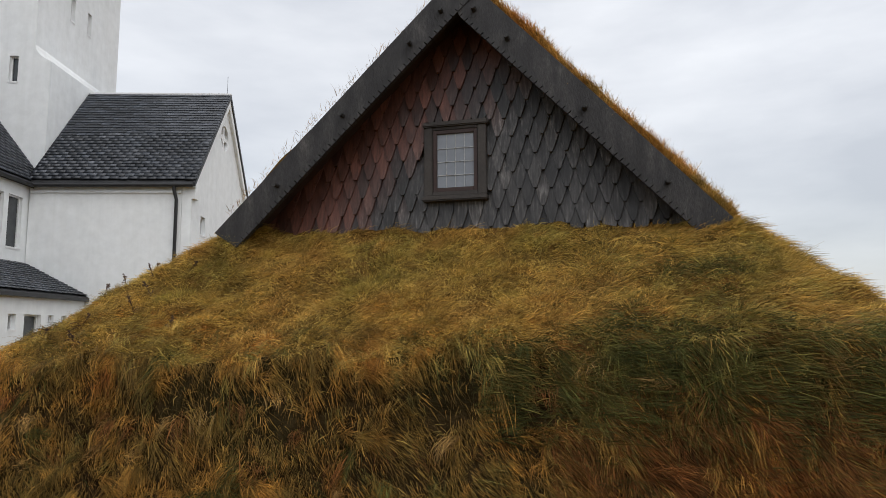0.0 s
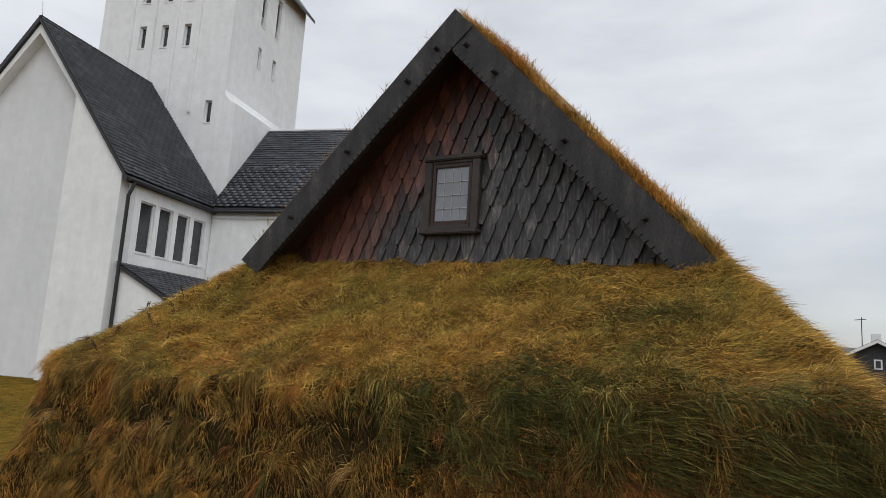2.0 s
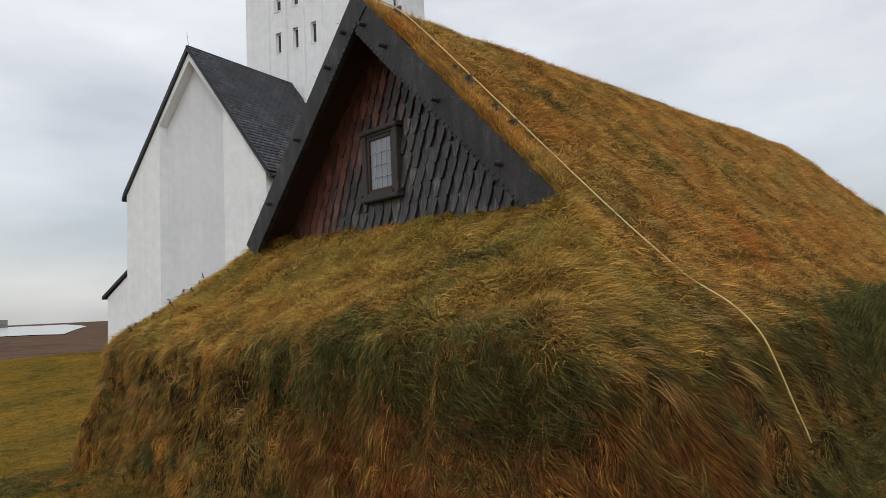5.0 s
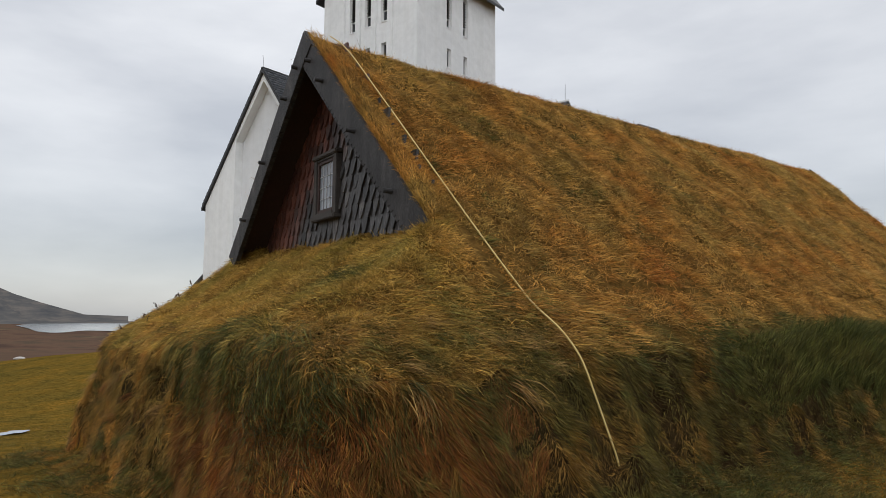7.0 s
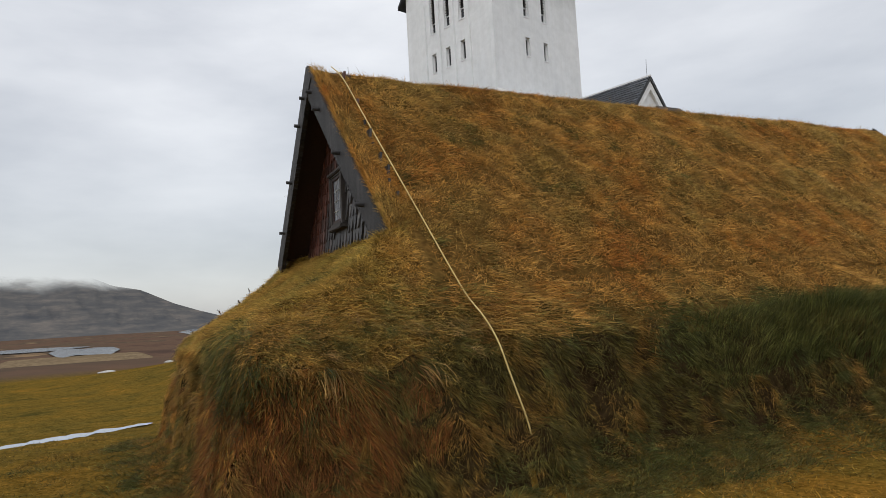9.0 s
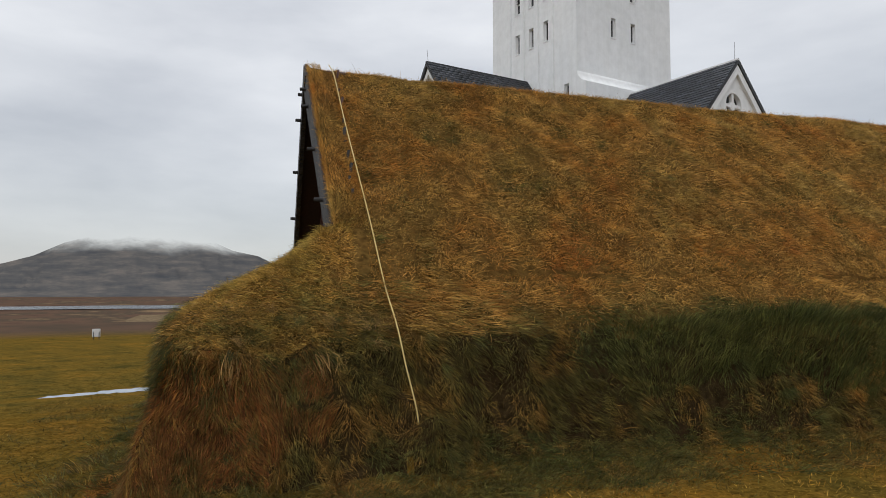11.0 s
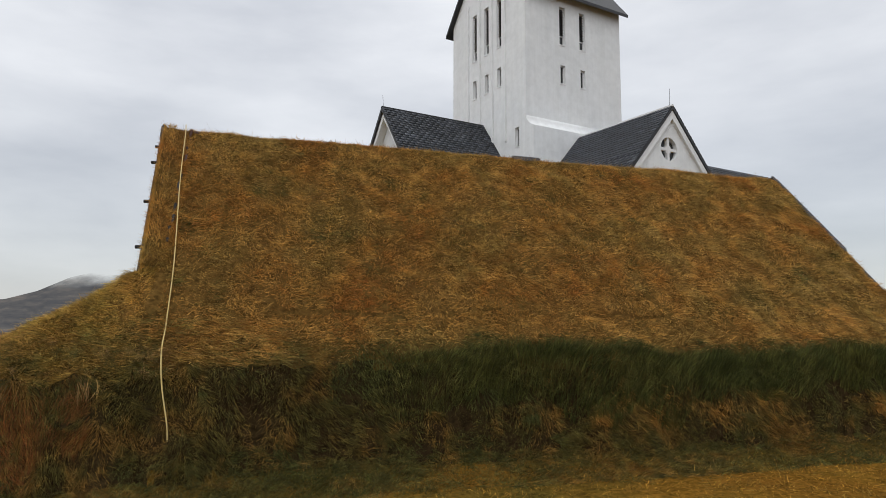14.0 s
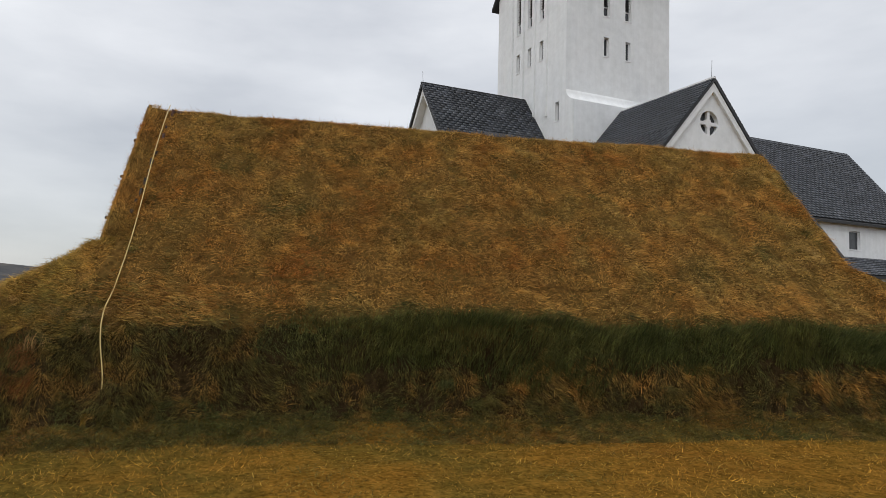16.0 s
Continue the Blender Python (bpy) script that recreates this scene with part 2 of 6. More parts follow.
def streaked(m, amount):
    """Faint rain streaks and damp stains down a rendered wall."""
    nt = m.node_tree
    b = nt.nodes["Principled BSDF"]
    col = b.inputs["Base Color"].links[0].from_socket
    long_ = ramp(nt, noise_node(nt, 1.6, 5, 0.6, (2.2, 2.2, 0.10)), [(0.40, (1 - amount, 1 - amount, 1 - amount * 1.15)), (0.60, (1, 1, 1))])
    damp = ramp(nt, noise_node(nt, 0.55, 6, 0.7), [(0.30, (1 - amount, 1 - amount, 1 - amount)), (0.48, (1, 1, 1))])
    link(nt, mix(nt, 1.0, mix(nt, 1.0, col, long_, "MULTIPLY"), damp, "MULTIPLY"), b.inputs["Base Color"])


streaked(M_RENDER, 0.04)
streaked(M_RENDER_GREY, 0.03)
SLATE_TONES = [(0.3, (0.028, 0.032, 0.041)), (0.52, (0.050, 0.056, 0.068)), (0.72, (0.100, 0.105, 0.118))]
M_SLATE = surface("slate", SLATE_TONES, 1.6, 0.42, 7, 0.4, 0.3, 0.01, random_by="island", spread=0.45)
M_SLATE_ONE = surface("slate_single", SLATE_TONES, 1.6, 0.42, 7, 0.4, 0.3, 0.01, random_by="object", spread=0.45)
M_DARK = surface("dark_metal", [(0.3, (0.018, 0.018, 0.02)), (0.7, (0.03, 0.03, 0.032))], 3, 0.5)
M_GLASS_DARK = surface("dark_glass", [(0.3, (0.035, 0.038, 0.042)), (0.7, (0.06, 0.065, 0.07))], 1.5, 0.08, 6, 0.2, 0.03, 0.002)
M_LOUVRE = surface("grey_louvre", [(0.3, (0.05, 0.05, 0.052)), (0.7, (0.09, 0.09, 0.092))], 3, 0.7)
M_WHITE = surface("white_paint", [(0.3, (0.74, 0.75, 0.76)), (0.7, (0.82, 0.82, 0.82))], 2, 0.6, 20, 0.08)
M_CABIN = surface("black_cladding", [(0.3, (0.028, 0.032, 0.038)), (0.7, (0.042, 0.046, 0.054))], 2, 0.7, 20, 0.3)


def ground_material():
    m, nt, b = material("ground")
    geo = nt.nodes.new("ShaderNodeNewGeometry")
    ln = nt.nodes.new("ShaderNodeVectorMath")
    ln.operation = "LENGTH"
    link(nt, geo.outputs["Position"], ln.inputs[0])
    lawn = ramp(nt, noise_node(nt, 0.35, 6, 0.65), [(0.3, (0.18, 0.085, 0.015)), (0.43, (0.20, 0.105, 0.018)), (0.55, (0.125, 0.083, 0.017)), (0.68, (0.07, 0.060, 0.016))])
    olive = ramp(nt, noise_node(nt, 0.6, 8, 0.75), [(0.28, (0.26, 0.135, 0.022)), (0.42, (0.185, 0.115, 0.023)), (0.56, (0.13, 0.092, 0.022)), (0.70, (0.07, 0.062, 0.018))])
    sx = nt.nodes.new("ShaderNodeSeparateXYZ")
    link(nt, geo.outputs["Position"], sx.inputs[0])
    west = nt.nodes.new("ShaderNodeMapRange")
    for k, v in (("From Min", 3.0), ("From Max", -5.0)):
        west.inputs[k].default_value = v
    link(nt, sx.outputs["X"], west.inputs["Value"])
    lawn = mix(nt, west.outputs[0], lawn, olive)
    fine = noise_node(nt, 22, 4, 0.7)
    lawn = mix(nt, 1.0, lawn, ramp(nt, fine, [(0.3, (0.35, 0.35, 0.35)), (0.5, (0.9, 0.9, 0.9)), (0.7, (1.35, 1.3, 1.2))]), "MULTIPLY")
    lawn = mix(nt, 1.0, lawn, ramp(nt, noise_node(nt, 5.0, 4, 0.7), [(0.32, (0.6, 0.62, 0.6)), (0.66, (1.25, 1.2, 1.15))]), "MULTIPLY")
    moor = ramp(nt, noise_node(nt, 0.009, 7, 0.7, (0.45, 1, 1)), [(0.35, (0.072, 0.048, 0.038)), (0.48, (0.12, 0.075, 0.052)), (0.58, (0.078, 0.060, 0.044)), (0.68, (0.21, 0.14, 0.082))])
    mr = nt.nodes.new("ShaderNodeMapRange")
    for k, v in (("From Min", 44.0), ("From Max", 60.0)):
        mr.inputs[k].default_value = v
    link(nt, ln.outputs["Value"], mr.inputs["Value"])
    col = mix(nt, mr.outputs[0], lawn, moor)
    link(nt, col, b.inputs["Base Color"])
    b.inputs["Roughness"].default_value = 0.95
    b.inputs["Specular IOR Level"].default_value = 0.0
    bump(nt, b, fine, 0.6, 0.04)
    return m


M_GROUND = ground_material()


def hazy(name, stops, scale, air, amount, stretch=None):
    """Far land whose surface glows pale, painting in the haze of the air before it."""
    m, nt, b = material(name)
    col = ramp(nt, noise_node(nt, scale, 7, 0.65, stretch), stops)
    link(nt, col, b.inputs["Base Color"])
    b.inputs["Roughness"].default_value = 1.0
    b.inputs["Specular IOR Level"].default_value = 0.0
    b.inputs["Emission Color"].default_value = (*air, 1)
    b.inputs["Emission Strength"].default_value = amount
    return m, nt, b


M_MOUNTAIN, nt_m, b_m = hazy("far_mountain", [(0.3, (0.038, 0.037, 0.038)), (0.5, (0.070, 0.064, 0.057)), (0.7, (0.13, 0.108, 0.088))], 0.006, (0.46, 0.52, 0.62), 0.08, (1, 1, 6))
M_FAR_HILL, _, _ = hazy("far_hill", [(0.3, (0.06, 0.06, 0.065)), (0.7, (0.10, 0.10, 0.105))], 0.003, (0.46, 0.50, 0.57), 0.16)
# cloud lies on the mountain's top
geo_m = nt_m.nodes.new("ShaderNodeNewGeometry")
sep_m = nt_m.nodes.new("ShaderNodeSeparateXYZ")
link(nt_m, geo_m.outputs["Position"], sep_m.inputs[0])
nz_m = nt_m.nodes.new("ShaderNodeMath")
nz_m.operation = "MULTIPLY_ADD"
link(nt_m, noise_node(nt_m, 0.0035, 5, 0.6), nz_m.inputs[0])
nz_m.inputs[1].default_value = 130.0
link(nt_m, sep_m.outputs["Z"], nz_m.inputs[2])
mr_m = nt_m.nodes.new("ShaderNodeMapRange")
mr_m.interpolation_type = "SMOOTHSTEP"
for k, v in (("From Min", 262.0), ("From Max", 362.0), ("To Min", 1.0), ("To Max", 0.0)):
    mr_m.inputs[k].default_value = v
link(nt_m, nz_m.outputs[0], mr_m.inputs["Value"])
link(nt_m, mr_m.outputs[0], b_m.inputs["Alpha"])
M_WATER, nt_w, b_w = material("pale_water")
b_w.inputs["Base Color"].default_value = (0.30, 0.33, 0.36, 1)
b_w.inputs["Roughness"].default_value = 0.12
bump(nt_w, b_w, noise_node(nt_w, 0.6, 3), 0.05, 0.02)


# ---------------------------------------------------------------- mesh helpers
def mesh_object(name, bm, mat, parent=None, label=""):
    me = bpy.data.meshes.new(name)
    bm.normal_update()
    bm.to_mesh(me)
    bm.free()
    me.materials.append(mat)
    ob = new(name, me)
    if parent is not None:
        ob.parent = parent
    if label:
        ob["label"] = label
    return ob


def part(name, bm, mat, parent, label=""):
    return mesh_object(name, bm, mat, parent, label)


def box_bm(x0, x1, y0, y1, z0, z1, bevel=0.0, bm=None):
    own = bm is None
    bm = bm or bmesh.new()
    vs = [bm.verts.new((x, y, z)) for z in (z0, z1) for y in (y0, y1) for x in (x0, x1)]
    for f in ((0, 2, 3, 1), (4, 5, 7, 6), (0, 1, 5, 4), (2, 6, 7, 3), (0, 4, 6, 2), (1, 3, 7, 5)):
        bm.faces.new([vs[i] for i in f])
    if own and bevel:
        bmesh.ops.bevel(bm, geom=bm.edges[:], offset=bevel, segments=2, affect="EDGES")
    return bm


def prism_bm(outline, depth, m=None, bevel=0.0, bm=None):
    """An outline in x and z, pushed back along y by depth; m lays it into place."""
    bm = bm or bmesh.new()
    a = [bm.verts.new((x, 0, z)) for x, z in outline]
    b = [bm.verts.new((x, depth, z)) for x, z in outline]
    n = len(outline)
    made = [bm.faces.new(a), bm.faces.new(b[::-1])]
    for i in range(n):
        made.append(bm.faces.new((a[i], b[i], b[(i + 1) % n], a[(i + 1) % n])))
    bmesh.ops.recalc_face_normals(bm, faces=made)
    if bevel:
        bmesh.ops.bevel(bm, geom=bm.edges[:], offset=bevel, segments=1, affect="EDGES")
    if m is not None:
        bmesh.ops.transform(bm, matrix=m, verts=a + b if not bevel else bm.verts[:])
    return bm


def fixed_bm(bm):
    bmesh.ops.recalc_face_normals(bm, faces=bm.faces[:])
    return bm


def wall_bm(x0, x1, z0, z1, openings, depth, m):
    """A wall slab with rectangular openings (x0, x1, z0, z1) through it."""
    bm = bmesh.new()
    xs = sorted({x0, x1, *(v for o in openings for v in o[:2])})
    zs = sorted({z0, z1, *(v for o in openings for v in o[2:])})

    def solid(i, j):
        if not (0 <= i < len(xs) - 1 and 0 <= j < len(zs) - 1):
            return False
        cx, cz = (xs[i] + xs[i + 1]) / 2, (zs[j] + zs[j + 1]) / 2
        return not any(o[0] < cx < o[1] and o[2] < cz < o[3] for o in openings)

    grid = {}

    def v(i, j, k):
        if (i, j, k) not in grid:
            grid[i, j, k] = bm.verts.new((xs[i], k * depth, zs[j]))
        return grid[i, j, k]

    for i in range(len(xs) - 1):
        for j in range(len(zs) - 1):
            if not solid(i, j):
                continue
            bm.faces.new((v(i, j, 0), v(i + 1, j, 0), v(i + 1, j + 1, 0), v(i, j + 1, 0)))
            bm.faces.new((v(i, j, 1), v(i, j + 1, 1), v(i + 1, j + 1, 1), v(i + 1, j, 1)))
            for di, dj, p, q in ((-1, 0, (i, j), (i, j + 1)), (1, 0, (i + 1, j), (i + 1, j + 1)), (0, -1, (i, j), (i + 1, j)), (0, 1, (i, j + 1), (i + 1, j + 1))):
                if not solid(i + di, j + dj):
                    bm.faces.new((v(*p, 0), v(*q, 0), v(*q, 1), v(*p, 1)))
    bmesh.ops.recalc_face_normals(bm, faces=bm.faces[:])
    bmesh.ops.transform(bm, matrix=m, verts=bm.verts[:])
    return bm


def tube(name, points, radius, mat, parent=None, label=""):
    cu = bpy.data.curves.new(name, "CURVE")
    cu.dimensions, cu.bevel_depth, cu.bevel_resolution, cu.use_fill_caps = "3D", radius, 3, True
    sp = cu.splines.new("POLY")
    sp.points.add(len(points) - 1)
    for p, co in zip(sp.points, points):
        p.co = (*co, 1)
    tmp = bpy.data.objects.new(name, cu)
    me = bpy.data.meshes.new_from_object(tmp)
    bpy.data.objects.remove(tmp)
    me.name = name
    me.materials.clear()
    me.materials.append(mat)
    for p in me.polygons:
        p.use_smooth = True
    ob = new(name, me)
    if parent is not None:
        ob.parent = parent
    if label:
        ob["label"] = label
    return ob


def thing(name, m, label, category, group="", kind=""):
    ob = new(name)
    ob.matrix_world = m
    return tagged(ob, label, category, group, kind)


def raw_mesh(name, verts, loops, starts, mat, smooth=False):
    me = bpy.data.meshes.new(name)
    me.vertices.add(len(verts))
    me.vertices.foreach_set("co", np.ascontiguousarray(verts, dtype=np.float32).ravel())
    me.loops.add(len(loops))
    me.loops.foreach_set("vertex_index", np.ascontiguousarray(loops, dtype=np.int32))
    me.polygons.add(len(starts))
    me.polygons.foreach_set("loop_start", np.ascontiguousarray(starts, dtype=np.int32))
    me.update(calc_edges=True)
    me.validate()
    if smooth:
        me.polygons.foreach_set("use_smooth", np.ones(len(me.polygons), dtype=bool))
    me.materials.append(mat)
    return me


def grid_mesh(name, pts, mat, smooth=True):
    """A sheet from an array of places [rows, columns, 3]."""
    r, c = pts.shape[:2]
    idx = np.arange(r * c).reshape(r, c)
    quads = np.stack([idx[:-1, :-1], idx[:-1, 1:], idx[1:, 1:], idx[1:, :-1]], -1).reshape(-1, 4)
    return raw_mesh(name, pts.reshape(-1, 3), quads.ravel(), np.arange(len(quads)) * 4, mat, smooth)


# smooth value noise on arrays
def lattice(seed):
    return np.random.default_rng(seed).random((256, 256))


LATTICES = [lattice(s) for s in range(6)]


def vnoise(x, y, scale, seed=0):
    """Noise between -1 and 1, with features about 1 / scale wide."""
    g = LATTICES[seed % 6]
    x, y = np.asarray(x, float) * scale + 17.3 * seed, np.asarray(y, float) * scale + 9.1 * seed
    i, j = np.floor(x).astype(int), np.floor(y).astype(int)
    fx, fy = x - i, y - j
    fx, fy = fx * fx * (3 - 2 * fx), fy * fy * (3 - 2 * fy)
    a, b, c, d = g[i % 256, j % 256], g[(i + 1) % 256, j % 256], g[i % 256, (j + 1) % 256], g[(i + 1) % 256, (j + 1) % 256]
    return 2 * ((a * (1 - fx) + b * fx) * (1 - fy) + (c * (1 - fx) + d * fx) * fy) - 1


def smin(a, b, k):
    h = np.clip(0.5 + 0.5 * (b - a) / k, 0, 1)
    return b * (1 - h) + a * h - k * h * (1 - h)


# ---------------------------------------------------------------- ground
def ground_z(x, y):
    """The hilltop near the houses, falling to the plain."""
    x, y = np.asarray(x, float), np.asarray(y, float)
    r = np.hypot(x, y)
    near = 0.03 + 0.012 * np.maximum(x, -2) - 0.004 * np.minimum(y, 30)
    dip = 0.084 * np.clip(-x - 1, 0, 8) + 0.030 * np.clip(-x - 9, 0, 45)
    near = near - dip * (1 - np.clip((y - 8) / 8, 0, 1) * np.clip((x + 45) / 20, 0, 1))
    near = np.clip(near, -2.5, 0.28) + 0.03 * vnoise(x, y, 0.5, 1) + 0.012 * vnoise(x, y, 2.3, 2)
    # the lawn rises a little towards the long wall
    hv, hu = 0.959 * (x - 0.77) - 0.284 * (y - 5.48), 0.284 * (x - 0.77) + 0.959 * (y - 5.48)
    p, q = np.clip((9.0 - hv) / 4.0, 0, 1) * np.clip((hv + 1) / 2, 0, 1), np.clip((hu + 1.2) / 2.0, 0, 1) * np.clip((22 - hu) / 8, 0, 1)
    near = near + 0.155 * p * p * (3 - 2 * p) * q * q * (3 - 2 * q)
    drop = np.clip((r - 50) / 450, 0, 1)
    drop = drop * drop * (3 - 2 * drop)
    plain = -36 + 0.8 * vnoise(x, y, 0.006, 3)
    return near * (1 - drop) + plain * drop


rings = np.concatenate([np.linspace(0, 24, 97), np.geomspace(24.6, 4850, 75)])
turns = np.linspace(0, 2 * np.pi, 217)
rr, tt = np.meshgrid(rings, turns, indexing="ij")
gx, gy = rr * np.cos(tt), rr * np.sin(tt)
ground = new("ground", grid_mesh("ground", np.stack([gx, gy, ground_z(gx, gy)], -1), M_GROUND))
tagged(ground, "yellow-brown autumn lawn on a hilltop above a brown moor", "ground", kind="structure")


def band(name, az0, az1, d0, d1, z, mat, label, category, wob=0.0, n=80):
    """A flat strip on the plain between two bearings and two distances, with a wandering bank."""
    az = np.radians(np.linspace(az0, az1, n))
    s = np.linspace(0, 1, n)
    taper = np.clip(np.minimum(s, 1 - s) * 9, 0, 1)
    mid = (d0 + d1) / 2
    rows = []
    for k, d in ((0, d0), (1, (d0 + d1) / 2), (2, d1)):
        dist = mid + (d - mid) * taper + wob * mid * vnoise(s * 6, s * 0 + k, 1.0, k + 1) * (1 if k != 1 else 0.5)
        rows.append(np.stack([dist * np.cos(az), dist * np.sin(az), np.full(n, z)], -1))
    ob = new(name, grid_mesh(name, np.stack(rows), mat))
    return tagged(ob, label, category, kind="structure")


band("river", 167.5, 192, 1340, 1580, -34.7, M_WATER, "pale river crossing the brown plain", "river", 0.02)
band("lake", 149, 161.4, 1750, 3700, -34.7, M_WATER, "pale lake on the far plain", "lake", 0.05)
M_SAND = surface("dry_grass_flat", [(0.3, (0.20, 0.145, 0.09)), (0.7, (0.27, 0.20, 0.12))], 0.02, 0.95, gloss=0.0)
band("pale_flat", 163, 173.8, 640, 1000, -34.75, M_SAND, "pale dry flat on the plain", "field", 0.03)
band("stream", 171.0, 172.6, 650, 675, -34.6, M_WATER, "short bend of a pale stream", "stream", 0.01, 40)
band("pool", 165.4, 170.2, 1010, 1330, -34.6, M_WATER, "pale pool of the river on the plain", "pool", 0.03, 40)


def ridge_land(name, az0, az1, dist, profile, mat, label, category):
    """A far mountain: a crest above a wide foot, roughened."""
    n, m = 220, 40
    az = np.linspace(az0, az1, n)
    crest = np.interp(az, [p[0] for p in profile], [p[1] for p in profile])
    crest = dist * np.tan(np.radians(crest)) + 36
    s = np.linspace(0, 1, m)
    A, S = np.meshgrid(np.radians(az), s, indexing="ij")
    D = dist - 900 * (1 - S) ** 1.0 + 0 * A
    shape = S ** 1.2
    H = -38 + crest[:, None] * shape
    H = H + (20 * vnoise(A * 90, S * 5, 1, 1) + 11 * vnoise(A * 260, S * 9, 1, 2)) * np.clip(crest[:, None] / 200, 0, 1) * np.sin(np.pi * S)
    ob = new(name, grid_mesh(name, np.stack([D * np.cos(A), D * np.sin(A), H], -1), mat))
    return tagged(ob, label, category, kind="structure")


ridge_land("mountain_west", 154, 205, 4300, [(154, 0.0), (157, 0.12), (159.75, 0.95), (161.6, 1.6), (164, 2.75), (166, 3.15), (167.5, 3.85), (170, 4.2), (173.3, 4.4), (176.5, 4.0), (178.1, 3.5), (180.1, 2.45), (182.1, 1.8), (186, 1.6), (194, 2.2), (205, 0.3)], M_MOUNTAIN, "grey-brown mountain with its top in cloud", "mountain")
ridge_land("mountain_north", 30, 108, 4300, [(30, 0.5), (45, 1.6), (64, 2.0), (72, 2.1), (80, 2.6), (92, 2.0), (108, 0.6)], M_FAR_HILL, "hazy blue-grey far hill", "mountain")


# ---------------------------------------------------------------- the turf house: its shape
# House axes: x across the gable, y along the ridge, z up; the gable's tip is at x = y = 0.
HOUSE = pose(0.77, 5.48, 0, 0, 0, -16.5)
RIDGE_Z, PITCH, PITCH_W, LENGTH = 4.40, 1.04, 0.955, 9.95
HX, HY = 0.77, 5.48
HC, HS = math.cos(radians(16.5)), math.sin(radians(16.5))


def world_xy(v, u):
    return HX + HC * v + HS * u, HY - HS * v + HC * u


def roof_z(v, u):
    return RIDGE_Z - 0.012 * np.clip(u, 0, 11) - np.where(np.asarray(v) > 0, PITCH, PITCH_W) * (np.sqrt(np.asarray(v, float) ** 2 + 0.012) - 0.05)


def lumps(v, u):
    """Hummocks in the turf, drawn out aslant down the slope."""
    calm = 0.35 + 0.65 * np.clip((np.abs(v) - 0.1) / 0.5, 0, 1)
    a, b = 0.8 * np.asarray(u, float) + 0.6 * np.asarray(v, float), 0.8 * np.asarray(v, float) - 0.6 * np.asarray(u, float)
    return calm * (0.035 * vnoise(v, u, 1.3, 1) + 0.042 * vnoise(a * 0.5, b, 3.0, 4) + 0.032 * vnoise(a * 0.55, b, 6.5, 5) + 0.015 * vnoise(v, u, 8.0, 3))


def ease(s):
    s = np.clip(s, 0, 1)
    return s * s * (3 - 2 * s)


def mound_z(v, u):
    """The turf bank round the house with its steep sides, without the roof's front edge."""
    v, u = np.asarray(v, float), np.asarray(u, float)
    gx_, gy_ = world_xy(v, u)
    base = ground_z(gx_, gy_)
    # distance outside a rounded rectangle whose front runs a little askew, with a wavy brim
    calm = 1 - 0.5 * np.clip((v - 0.5) / 1.5, 0, 1) * np.clip((u - 0.5) / 1.5, 0, 1)
    wave = calm * (0.07 * vnoise(v, u, 0.9, 4) + 0.06 * vnoise(v, u, 2.2, 5) + 0.045 * vnoise(v, u, 4.6, 1))
    x0, x1, y0, y1 = -3.55, 3.12 - 0.13 * ease((u - 0.6) / 1.6), -1.17 + 0.02 * v, 11.2
    rad = 0.22 + 0.38 * np.clip(-v, 0, 1)
    qx = np.maximum(x0 - v, v - x1) + rad
    qy = np.maximum(y0 - u, u - y1) + rad
    d = np.hypot(np.maximum(qx, 0), np.maximum(qy, 0)) + np.minimum(np.maximum(qx, qy), 0) - rad + wave
    brim = 1.39 + 0.05 * vnoise(v, u, 0.7, 2) - 0.05 * np.clip((-1.0 - v) / 2, 0, 1)
    east = np.clip((u + 0.8) / 0.6, 0, 1) * np.clip((v - 1.5) / 1.0, 0, 1)
    # a steep drop under the brim, then a battered face
    out_ = np.maximum(d, 0)
    side = brim - (11.0 - 7.7 * east) * np.minimum(out_, 0.045) - (4.4 - 0.7 * east) * np.maximum(out_ - 0.045, 0) + 0.80 * np.clip(-d, 0, 0.5) + 30 * np.maximum(-d - 0.5, 0)
    # the side bends out into a foot
    foot = base + (0.13 + 0.14 * east) * np.exp(-np.maximum(d - 0.25, 0) * 3.0) - 0.03
    ends = np.clip((np.abs(v) - 1.75) / 0.35, 0, 1)
    front = 2.27 + 0.64 * (u - 0.35) - 0.008 * np.minimum(v, 0) ** 2 + 0.08 * ease((v - 1.0) / 1.3) * ease((-u - 0.3) / 0.8) + 0.08 * ends * ends * (3 - 2 * ends) * np.clip((u + 0.4) / 0.5, 0, 1) + 0.09 * ease((-1.7 - v) / 0.4) * np.clip((u + 0.5) / 0.5, 0, 1)
    front = np.where(u > 0.42, 9.0, front)
    back = np.where(u > LENGTH, 2.3 - 0.6 * (u - LENGTH), 9.0)
    top = smin(roof_z(v, u), np.minimum(front, back), 0.12)
    steep = np.clip(d / 0.1, 0, 1)
    along = v - 0.8 * u
    hollow = steep * calm * (0.32 * vnoise(along, d * 3.0, 1.5, 3) + 0.22 * vnoise(along, d * 2.5, 3.6, 4) + 0.09 * vnoise(along, d * 2.0, 8.0, 5))
    z = smin(top, side, 0.10) + lumps(v, u) + hollow
    z = np.maximum(z, foot - 0.02)
    fade = np.clip((d - 1.0) / 0.5, 0, 1)
    return z * (1 - fade) + (base - 0.06) * fade


